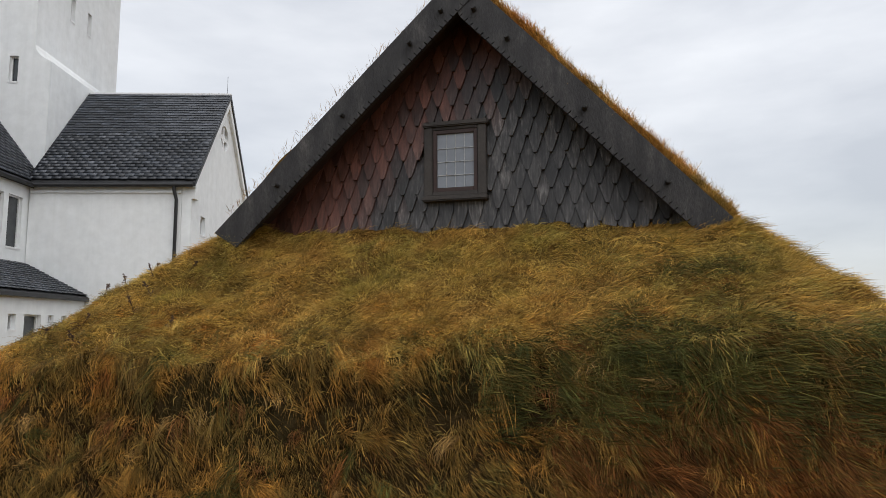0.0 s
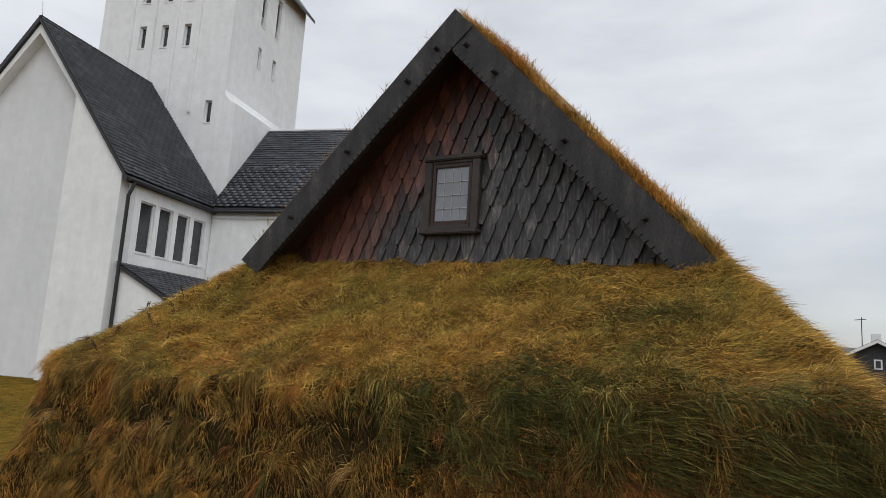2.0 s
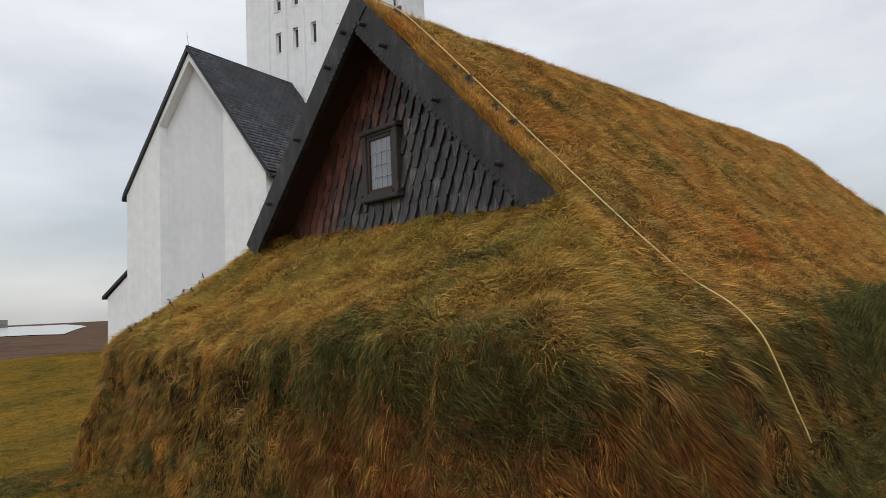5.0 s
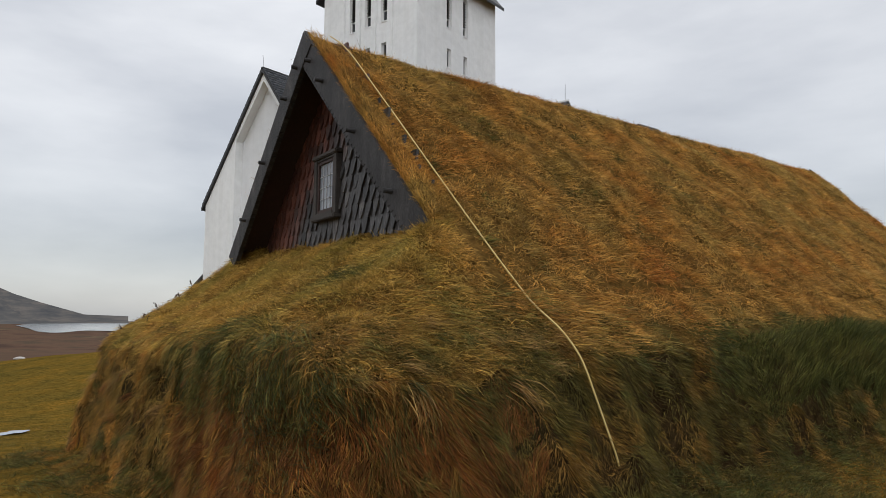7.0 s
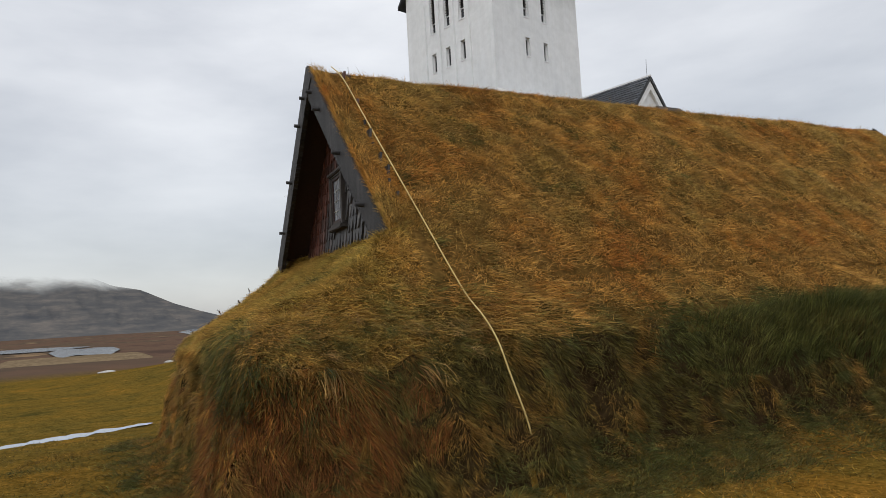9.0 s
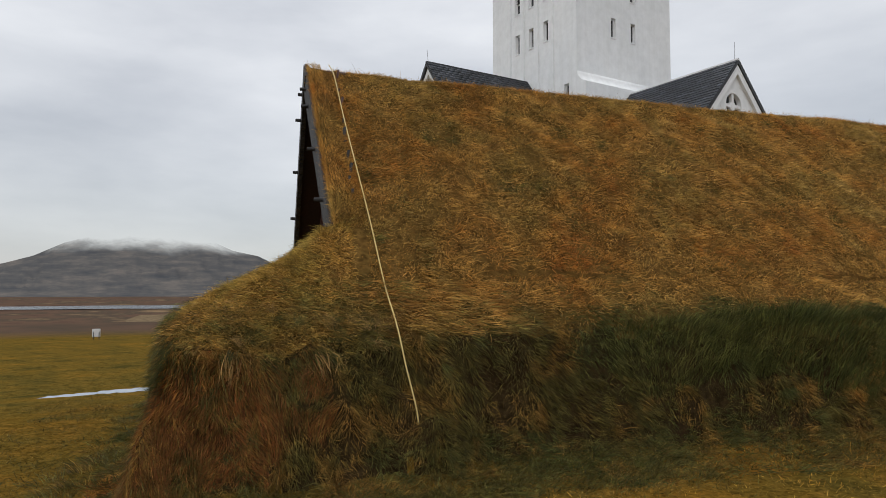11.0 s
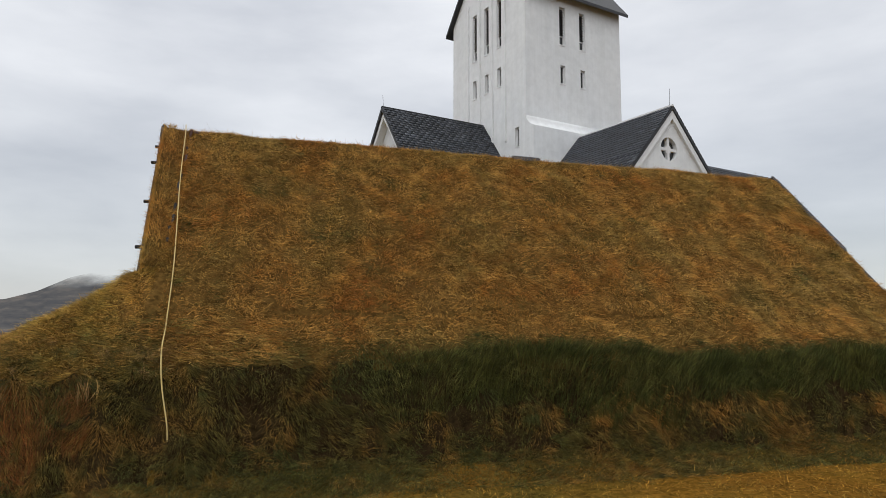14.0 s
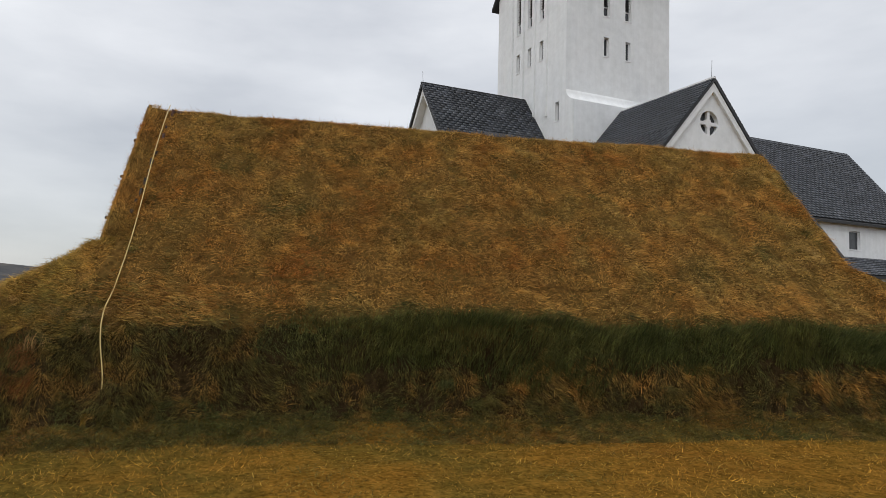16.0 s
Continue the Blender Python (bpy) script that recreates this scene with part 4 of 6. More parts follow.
# east arm
EA_Y, EA_X, EA_S, EA_N, EA_RIDGE, EA_EAVE = 25.10, -6.85, 21.60, 28.60, 10.30, 6.12
er = (EA_RIDGE - EA_EAVE) / (EA_Y - EA_S + 0.15)
cpart("east_arm_south_wall", wall_bm(-11.95, EA_X - 0.31, -0.4, 6.25, [], 0.3, facing(EA_S, "south")), M_RENDER, None, "plain white rendered wall")
cpart("cornice", box_bm(-11.9, EA_X - 0.32, EA_S - 0.06, EA_S, 5.78, 5.86), M_RENDER)
cpart("east_arm_north_wall", wall_bm(-11.95, EA_X - 0.31, -0.4, 6.25, [], 0.3, facing(EA_N, "north")), M_RENDER)
small = [(22.55, 23.05, 4.55, 5.2)]
cpart("east_gable_wall", wall_bm(EA_S, EA_N, -0.4, 6.2, small, 0.3, facing(EA_X, "east")), M_RENDER)
church_window(*small[0], facing(EA_X, "east"), church)
# upper gable with a round opening
QY, QZ, QR = 24.98, 8.56, 0.47
bm = bmesh.new()
outline = [(EA_S, 6.2), (EA_N, 6.2), (EA_Y, EA_RIDGE - 0.18)]


def ray_to_outline(angle):
    dx, dz = math.cos(angle), math.sin(angle)
    best = 99
    for i in range(3):
        (x0, z0), (x1, z1) = outline[i], outline[(i + 1) % 3]
        den = dx * (z1 - z0) - dz * (x1 - x0)
        if abs(den) > 1e-9:
            s = ((x0 - QY) * (z1 - z0) - (z0 - QZ) * (x1 - x0)) / den
            if s > 0:
                best = min(best, s)
    return QY + dx * best, QZ + dz * best


angles = sorted([2 * math.pi * k / 48 for k in range(48)] + [math.atan2(z - QZ, x - QY) % (2 * math.pi) for x, z in outline])
lay = []
for depth in (0, 0.3):
    inner = [bm.verts.new((QY + QR * math.cos(a), depth, QZ + QR * math.sin(a))) for a in angles]
    outer = [bm.verts.new((ray_to_outline(a)[0], depth, ray_to_outline(a)[1])) for a in angles]
    lay.append((inner, outer))
N = len(angles)
for i in range(N):
    j = (i + 1) % N
    for inner, outer in lay:
        bm.faces.new((inner[i], outer[i], outer[j], inner[j]))
    bm.faces.new((lay[0][0][i], lay[0][0][j], lay[1][0][j], lay[1][0][i]))
    bm.faces.new((lay[0][1][i], lay[1][1][i], lay[1][1][j], lay[0][1][j]))
bmesh.ops.transform(bm, matrix=facing(EA_X, "east"), verts=bm.verts[:])
cpart("east_gable", fixed_bm(bm), M_RENDER, None, "white gable with a round window")
rose = new("round_window")
rose.parent = church
rose["label"] = "round window with a white cross"
bm = bmesh.new()
bmesh.ops.create_cone(bm, cap_ends=True, segments=32, radius1=QR, radius2=QR, depth=0.04, matrix=pose(EA_X - 0.2, QY, QZ, 0, 90, 0))
cpart("pane", bm, M_GLASS_DARK, rose)
cpart("cross_bar", box_bm(EA_X - 0.17, EA_X - 0.04, QY - 0.06, QY + 0.06, QZ - QR, QZ + QR), M_WHITE, rose)
cpart("cross_bar", box_bm(EA_X - 0.165, EA_X - 0.045, QY - QR, QY + QR, QZ - 0.06, QZ + 0.06), M_WHITE, rose)
for a in (45, 135, 225, 315):
    bm = bmesh.new()
    bmesh.ops.create_cone(bm, cap_ends=True, segments=12, radius1=0.07, radius2=0.07, depth=0.1, matrix=pose(EA_X - 0.1, QY + 0.11 * math.cos(radians(a)), QZ + 0.11 * math.sin(radians(a)), 0, 90, 0))
    cpart("cross_boss", bm, M_WHITE, rose)
for s in (-1, 1):
    e = 3.5 * s
    cpart("gable_band", fixed_bm(prism_bm([(EA_Y + e, 5.6), (EA_Y + e - 0.35 * s, 5.6), (EA_Y + e - 0.35 * s, 6.2), (EA_Y, EA_RIDGE - 0.52), (EA_Y, EA_RIDGE - 0.17), (EA_Y + e, EA_RIDGE - 0.17 - 3.5 * er)], 0.12, facing(EA_X + 0.12, "east"))), M_RENDER)
ea_slab, ea_spec = slated("east_arm_roof", (-12.0, EA_Y, EA_RIDGE), (EA_X + 0.16, EA_Y, EA_RIDGE), (-12.0, EA_S - 0.15, EA_EAVE), (EA_X + 0.16, EA_S - 0.15, EA_EAVE), 3, 0.30, 0.17, True)
slated("east_arm_roof", (EA_X + 0.16, EA_Y, EA_RIDGE), (-12.0, EA_Y, EA_RIDGE), (EA_X + 0.16, EA_N + 0.15, EA_EAVE), (-12.0, EA_N + 0.15, EA_EAVE), 4)
# ridge caps, gutters and pipes
cpart("ridge_cap", box_bm(-12.0, EA_X + 0.17, EA_Y - 0.07, EA_Y + 0.07, EA_RIDGE - 0.03, EA_RIDGE + 0.06, 0.02), M_WHITE)
cpart("ridge_cap", box_bm(SA_X - 0.07, SA_X + 0.07, 16.84, 22.4, SA_RIDGE - 0.03, SA_RIDGE + 0.055, 0.02), M_DARK)


def cpipe(name, pts, r, mat=M_DARK):
    o = tube(name, [tuple(Vector(p) + CH.translation) for p in pts], r, mat, church)
    return o


cpipe("gutter", [(SA_E + 0.2, 16.9, 6.02), (SA_E + 0.2, 21.4, 6.0)], 0.07)
cpipe("gutter", [(-11.8, EA_S - 0.2, 6.0), (EA_X + 0.1, EA_S - 0.2, 6.02)], 0.07)
cpipe("downpipe", [(SA_E + 0.2, 17.15, 6.0), (SA_E + 0.2, 17.12, 5.85), (SA_E + 0.08, 17.10, 5.55), (SA_E + 0.08, 17.10, -0.2)], 0.055)
cpipe("downpipe", [(-7.35, EA_S - 0.2, 6.0), (-7.35, EA_S - 0.18, 5.85), (-7.3, EA_S - 0.08, 5.55), (-7.3, EA_S - 0.08, -0.2)], 0.055)
cpipe("lightning_rod", [(EA_X, EA_Y, EA_RIDGE), (EA_X, EA_Y + 0.03, EA_RIDGE + 0.75)], 0.007)
cpipe("lightning_rod", [(SA_X, 16.95, SA_RIDGE), (SA_X - 0.1, 16.95, SA_RIDGE + 0.6)], 0.007)
# lean-to in the corner of the arms
LX, LZ0, LZ1 = -10.05, 3.50, 2.42
roof_slab("lean_to_roof", (SA_E, 17.1, LZ0), (SA_E, EA_S, LZ0), (LX + 0.15, 17.1, LZ1), (LX + 0.15, EA_S, LZ1), 0.12, M_DARK, "dark slate lean-to roof")
lean = slates((SA_E, 17.1, LZ0), (0, 1, 0), (LX + 0.15 - SA_E, 0, LZ1 - LZ0), EA_S - 17.1, math.hypot(LX + 0.15 - SA_E, LZ1 - LZ0), 0.17, 0.3, 6)
slate_field("slating", lean, church)
lops = [(17.75, 18.08, 1.42, 1.85), (18.45, 19.25, 1.0, 1.85), (19.6, 19.9, 1.5, 1.85), (20.3, 20.6, 1.5, 1.85)]
cpart("lean_to_east_wall", wall_bm(17.2, EA_S, -0.4, 2.4, lops, 0.25, facing(LX, "east")), M_RENDER)
for o in lops:
    church_window(*o, facing(LX, "east"), church)
cpart("lean_to_south_wall", fixed_bm(prism_bm([(SA_E, -0.4), (LX - 0.252, -0.4), (LX - 0.252, 2.46), (SA_E, 3.38)], 0.25, facing(17.2, "south"))), M_RENDER)
# annex on the far side of the south arm
cpart("west_annex", fixed_bm(prism_bm([(-21.25, -0.4), (SA_W, -0.4), (SA_W, 3.15), (-21.25, 2.25)], 4.0, facing(17.05, "south"))), M_RENDER)
roof_slab("west_annex_roof", (SA_W, 16.95, 3.32), (SA_W, 21.1, 3.32), (-21.5, 16.95, 2.30), (-21.5, 21.1, 2.30), 0.12, M_DARK)
# nave
NR, NE = 11.55, 6.35
nops = [(30.5 + 3.42 * k, 30.5 + 3.42 * k + 0.95, 4.88, 5.92) for k in range(5)]
cpart("nave_east_wall", wall_bm(28.3, 46.5, -0.4, 6.4, nops, 0.3, facing(SA_E, "east")), M_RENDER, None, "white nave wall with square windows")
for o in nops:
    church_window(*o, facing(SA_E, "east"), church)
cpart("nave_west_wall", wall_bm(28.3, 46.5, -0.4, 6.4, [], 0.3, facing(SA_W, "west")), M_RENDER)
cpart("nave_gable", fixed_bm(prism_bm([(SA_W + 0.3, -0.4), (SA_E - 0.3, -0.4), (SA_E - 0.3, 6.4), (SA_X, NR - 0.2), (SA_W + 0.3, 6.4)], 0.3, facing(46.2, "south"))), M_RENDER)
slated("nave_roof", (SA_X, 28.2, NR), (SA_X, 46.7, NR), (SA_E + 0.3, 28.2, NE), (SA_E + 0.3, 46.7, NE), 7, 0.34, 0.20)
slated("nave_roof", (SA_X, 46.7, NR), (SA_X, 28.2, NR), (SA_W - 0.3, 46.7, NE), (SA_W - 0.3, 28.2, NE), 8, 0.9, 0.5)
aops = [(31.0 + 3.0 * k, 31.7 + 3.0 * k, 2.0, 2.75) for k in range(5)]
cpart("aisle_wall", wall_bm(28.7, 46.3, -0.4, 3.3, aops, 0.25, facing(-9.85, "east")), M_RENDER)
for o in aops:
    church_window(*o, facing(-9.85, "east"), church)
slated("aisle_roof", (SA_E, 28.7, 4.45), (SA_E, 46.4, 4.45), (-9.65, 28.7, 3.35), (-9.65, 46.4, 3.35), 9, 0.45, 0.28)

# ---------------------------------------------------------------- far cabin, sign
cab = thing("cabin", pose(15.4, 38.2, -0.6, 0, 0, -18), "black clad cabin with white bargeboards", "cabin")
part("wall", fixed_bm(prism_bm([(-2.5, 0), (2.5, 0), (2.5, 2.55), (0, 3.92), (-2.5, 2.55)], 7.5, pose(0, 0.3, 0))), M_CABIN, cab)
for s in (-1, 1):
    part("roof", fixed_bm(prism_bm([(0, 4.05), (2.85 * s, 2.50), (2.85 * s, 2.40), (0, 3.93)], 8.2, pose(0, 0.0, 0))), M_SLATE, cab)
    part("bargeboard", fixed_bm(prism_bm([(0, 4.03), (2.86 * s, 2.48), (2.86 * s, 2.34), (0, 3.87)], 0.04, pose(0, -0.045, 0))), M_WHITE, cab, "white bargeboard")
part("window", box_bm(-0.18, 0.18, 0.25, 0.32, 2.55, 3.05, 0.01), M_WHITE, cab)
part("pane", box_bm(-0.11, 0.11, 0.235, 0.255, 2.62, 2.98), M_GLASS_DARK, cab)
part("chimney", box_bm(-0.25, 0.2, 1.2, 1.65, 3.6, 4.4, 0.02), M_RENDER, cab)
tube("aerial", [(-0.65, 0.8, 3.7), (-0.65, 0.8, 5.2)], 0.022, M_DARK, cab)
tube("aerial_arm", [(-0.95, 0.8, 5.05), (-0.45, 0.8, 5.1)], 0.018, M_DARK, cab)

gz = float(ground_z(-39.5, 6.2))
sign = thing("notice_board", pose(-39.5, 6.2, gz, 0, 0, -80), "small white notice board on two dark legs at the lawn's edge", "sign")
part("panel", box_bm(-0.24, 0.24, -0.02, 0.02, 0.16, 0.68, 0.01), M_WHITE, sign)
for s in (-1, 1):
    part("leg", box_bm(s * 0.16 - 0.02, s * 0.16 + 0.02, 0.021, 0.06, -0.2, 0.5, 0.004), M_DARK, sign)


# pale stones at the edge of the lawn
rng = random.Random(12)
for x, y, turn, w in ((-37.8, 12.6, 75, 0.50), (-36.8, 16.0, 60, 0.34)):
    bm = bmesh.new()
    bmesh.ops.create_icosphere(bm, subdivisions=3, radius=1.0)
    for vert in bm.verts:
        k = 1 + 0.16 * math.sin(3.1 * vert.co.x + 2 * vert.co.y + x) + 0.05 * rng.uniform(-1, 1)
        vert.co = Vector((vert.co.x * w * k, vert.co.y * w * 0.5 * k, vert.co.z * 0.10 * k))
    stone = mesh_object("stone", bm, M_STONE)
    stone.matrix_world = pose(x, y, float(ground_z(x, y)) + 0.03, 0, 0, turn)
    tagged(stone, "flat pale stone lying at the edge of the lawn", "stone", "pale stones on the lawn")


# puddle on the lawn
def puddle(cx, cy, turn, lx, ly):
    n = 90
    s = np.linspace(-1, 1, n)
    wide = ly * np.sqrt(1 - s * s) * np.clip(0.75 + 0.65 * vnoise(s * lx, 0 * s, 2.2, 2) + 0.45 * vnoise(s * lx, 0 * s, 7.0, 3), 0.06, 2)
    mid = 0.10 * vnoise(s * lx, 0 * s, 1.1, 4) + 0.04 * vnoise(s * lx, 0 * s, 5.0, 5)
    X = np.stack([s * lx] * 3)
    Y = np.stack([mid - wide, mid, mid + wide * (1 + 0.4 * vnoise(s * lx, 0 * s, 4.0, 1))])
    c, sn = math.cos(turn), math.sin(turn)
    x, y = cx + c * X - sn * Y, cy + sn * X + c * Y
    zz = np.full(x.shape, float(np.mean(ground_z(x[1], y[1])))) + 0.022
    pts = np.stack([x, y, zz], -1)
    ob = new("puddle", grid_mesh("puddle", pts, M_WATER))
    return tagged(ob, "shallow rain puddle in the lawn", "puddle", kind="structure")


puddle(-7.45, 4.5, radians(101), 1.80, 0.30)

# ---------------------------------------------------------------- grass
def normals(fn, v, u, e=0.03):
    dz_v = (fn(v + e, u) - fn(v - e, u)) / (2 * e)
    dz_u = (fn(v, u + e) - fn(v, u - e)) / (2 * e)
    n = np.stack([-dz_v, -dz_u, np.ones_like(dz_v)], -1)
    return n / np.linalg.norm(n, axis=-1, keepdims=True)


def unit(a):
    return a / np.maximum(np.linalg.norm(a, axis=-1, keepdims=True), 1e-9)


def blades(name, root, rise, bend, length, width, mat, label, m=None, seed=1, fine=True):
    """Grass: each blade leaves the root along `rise`, bends over by `bend` and tapers to a point."""
    rg = np.random.default_rng(seed)
    n = len(root)
    length, width = np.broadcast_to(length, n)[:, None], np.broadcast_to(width, n)[:, None]
    side = unit(np.cross(rise + 0.3 * bend, rg.normal(size=(n, 3))))
    if fine is None:
        # short blades of the coat: one straight pointed piece each
        tip = root + length * (rise * 0.75 + 0.6 * bend)
        V = np.stack([root - side * width / 2, root + side * width / 2, tip], 1)
        ob = new(name, raw_mesh(name, V.reshape(-1, 3), np.arange(3 * n), np.arange(n) * 3, mat))
        if m is not None:
            ob.matrix_world = m
        return tagged(ob, label, "grass", kind="stuff")
    st, wd = ((0.0, 0.55, 1.0), (1.0, 0.85, 0.0)) if fine else ((0.0, 0.38, 0.74, 1.0), (1.0, 0.9, 0.55, 0.0))
    q = len(st) - 1
    much = np.linalg.norm(bend, axis=-1, keepdims=True)
    bend = bend * np.minimum(1.0, 0.75 / np.maximum(much, 1e-6))
    V = np.empty((n, 2 * q + 1, 3))
    for k, (s, w) in enumerate(zip(st, wd)):
        mid = root + length * (rise * s * (1 - 0.35 * s) + bend * s * s)
        if k < q:
            V[:, 2 * k] = mid - side * width * w / 2
            V[:, 2 * k + 1] = mid + side * width * w / 2
        else:
            V[:, 2 * q] = mid
    face = [0, 1, 3, 2, 2, 3, 4] if fine else [0, 1, 3, 2, 2, 3, 5, 4, 4, 5, 6]
    first = [0, 4] if fine else [0, 4, 8]
    loops = (np.arange(n)[:, None] * (2 * q + 1) + np.array(face)).ravel()
    starts = (np.arange(n)[:, None] * len(face) + np.array(first)).ravel()
    ob = new(name, raw_mesh(name, V.reshape(-1, 3), loops, starts, mat))
    if m is not None:
        ob.matrix_world = m
    return tagged(ob, label, "grass", kind="stuff")


def scatter(count, v0, v1, u0, u1, fn, keep, seed, cap=4.0):
    """Roots on the turf, as dense on steep faces as on flat ones."""
    rg = np.random.default_rng(seed)
    V, U = [], []
    got = 0
    while got < count:
        v, u = rg.uniform(v0, v1, count), rg.uniform(u0, u1, count)
        n = normals(fn, v, u)
        ok = keep(v, u, fn(v, u), n)
        ok &= rg.random(count) < np.minimum(1 / np.maximum(n[:, 2], 0.05), cap) / cap
        V.append(v[ok])
        U.append(u[ok])
        got += int(ok.sum())
    v, u = np.concatenate(V)[:count], np.concatenate(U)[:count]
    n = normals(fn, v, u, 0.04)
    return np.stack([v, u, fn(v, u)], -1), n, rg


def downhill(n):
    return unit(np.stack([n[:, 0] * n[:, 2], n[:, 1] * n[:, 2], -(n[:, 0] ** 2 + n[:, 1] ** 2)], -1) + 1e-6)


def lay(root, n, rg, lean, droop, mess, scale=1.2, wind=(0.0, 0.0, 0.0), clump=0.5):
    """Rise and bend of blades: combed down the slope, in patches that lean each their own way."""
    down = downhill(n)
    a, b = root[:, 0] + 0.7 * root[:, 2], root[:, 1] + 0.4 * root[:, 2]
    tuft = np.stack([vnoise(a, b, scale * 2.3, 1) + 0.7 * vnoise(a, b, scale * 6, 4), vnoise(a, b, scale * 2.3, 2) + 0.7 * vnoise(a, b, scale * 6, 5), 0.3 * vnoise(a, b, scale * 2.3, 3)], -1)
    steep = np.clip(1.2 * (1 - n[:, 2:3]), 0, 1)
    rise = unit(n * 0.8 + np.array([0, 0, 0.25]) + clump * tuft + lean * down * (0.25 + steep) + mess * rg.normal(size=root.shape))
    bend = droop * (down * (0.25 + steep) + 1.3 * clump * tuft + np.array(wind)) + mess * rg.normal(size=root.shape) - 0.40 * n
    return rise, bend


def tussocks(count, each, radius, v0, v1, u0, u1, fn, keep, seed, lean=0.5, droop=0.6, mess=0.3, own=0.7, wind=(0.0, 0.0, 0.0)):
    """Tufts: blades that spring from a small spot, arch outwards and lean the tuft's own way."""
    centre, n0, rg = scatter(count, v0, v1, u0, u1, fn, keep, seed, 10.0 if keep in (keep_side, keep_brim) else 4.0)
    size = rg.uniform(0.6, 1.3, count)
    off = rg.normal(size=(count, each, 2)) * (radius * size)[:, None, None] * 0.6
    v = (centre[:, None, 0] + off[:, :, 0] * np.maximum(n0[:, None, 2], 0.35)).ravel()
    u = (centre[:, None, 1] + off[:, :, 1] * np.maximum(n0[:, None, 2], 0.35)).ravel()
    n = np.repeat(n0, each, 0)
    root = np.stack([v, u, fn(v, u)], -1)
    out = np.concatenate([off.reshape(-1, 2) / radius, np.zeros((count * each, 1))], -1)
    out = out - n * (out * n).sum(-1, keepdims=True)
    mine = np.repeat(own * rg.normal(size=(count, 3)) * np.array([1, 1, 0.4]), each, 0)
    down = downhill(n)
    steep = np.clip(1.2 * (1 - n[:, 2:3]), 0, 1)
    rise = unit(n * 0.8 + np.array([0, 0, 0.3]) + 0.6 * out + 0.6 * mine + lean * down * (0.3 + steep) + mess * rg.normal(size=root.shape))
    bend = droop * (down * (0.3 + steep) + 0.8 * out + 0.9 * mine + np.array(wind)) + 0.7 * mess * rg.normal(size=root.shape) - 0.25 * n
    tall = np.repeat(rg.uniform(0.75, 1.25, count), each)
    tone = np.repeat(rg.random(count), each)
    return root, n, rise, bend, tall, tone, rg


def sweep(root, rise, bend, much=1.0):
    """On the long side the wind has laid the grass along the wall."""
    w = 0.55 * much * np.clip((root[:, 0] - 1.6) / 0.8, 0, 1)[:, None]
    f = 0.8 * np.clip((-0.7 - root[:, 1]) / 0.3, 0, 1)[:, None] * (1 - w)
    return unit(rise + w * np.array([-0.1, 0.7, 0.1]) + f * np.array([0.6, 0, 0.1])), bend + w * np.array([-0.15, 0.7, 0.25]) + f * np.array([0.7, 0, 0.3])


def outward(rise, bend, n):
    """Keeps blades from growing into the face that they stand on."""
    rise = rise + np.maximum(0.30 - np.sum(rise * n, -1, keepdims=True), 0) * n
    bend = bend + np.maximum(-0.25 - np.sum(bend * n, -1, keepdims=True), 0) * n
    return unit(rise), bend


def on_roof(v, u):
    return (u > 0.05) & (u < 10.1) & (np.abs(v) < 2.75)


def in_gable(v, u):
    return (u > 0.28) & (u < 0.45) & (np.abs(v) < 2.0)


def keep_brim(v, u, z, n):
    return (z > 1.12) & (z < 1.50) & (u < 0.9) & ((u < -0.95) | (v < -2.95) | (v > 2.6))


def keep_side(v, u, z, n):
    gx_, gy_ = world_xy(v, u)
    return ((n[:, 2] <= 0.8) | (v > 2.9) | (v < -3.2) | (u < -1.3)) & ~on_roof(v, u) & ~in_gable(v, u) & (z > ground_z(gx_, gy_)) & (z < 1.75)


def patch(v, u, scale, seed):
    return vnoise(v, u, scale, seed) + 0.5 * vnoise(v, u, scale * 2.6, seed + 1)


def roof_fn(v, u):
    return roof_z(v, u) + lumps(v, u)


def keep_roof(v, u, z, n):
    return (z > 1.36) & (u > 0.45) & ((v < 2.80) | (u < 1.8))


def any_roof(v, u, z, n):
    return (z > 1.30) & (u > 0.05)


def two_kinds(name, green, root, rise, bend, ln, wd, dry, wet, label_dry, label_wet, seed, fine=True):
    for sel, mat, label, s in ((~green, dry, label_dry, seed), (green, wet, label_wet, seed + 50)):
        if sel.any():
            blades(name, root[sel], rise[sel], bend[sel], ln[sel], wd[sel], mat, label, HOUSE, s, fine)


def olive_kinds(name, green, root, rise, bend, ln, wd, dry, wet, label_dry, label_wet, seed, fine=True):
    """As two_kinds, but olive instead of gold towards the eastern corner."""
    part_ = np.clip((root[:, 0] - 0.7) / 1.2, 0, 0.36) * np.clip((0.30 - root[:, 1]) / 0.4, 0, 1) * np.clip((root[:, 2] - 0.7) / 0.3, 0, 1) * (1 - 0.7 * np.clip((root[:, 0] - 1.9) / 0.5, 0, 1))
    olive = part_ * (1 + 0.5 * patch(root[:, 0], root[:, 1], 1.1, 4)) > np.random.default_rng(seed + 3).random(len(root))
    two_kinds(name, green[~olive], root[~olive], rise[~olive], bend[~olive], ln[~olive], wd[~olive], dry, wet, label_dry, label_wet, seed, fine)
    two_kinds(name, green[olive], root[olive], rise[olive], bend[olive], ln[olive], wd[olive], M_OLIVE_GRASS, wet, "olive grass towards the bank's eastern corner", label_wet, seed + 5, fine)


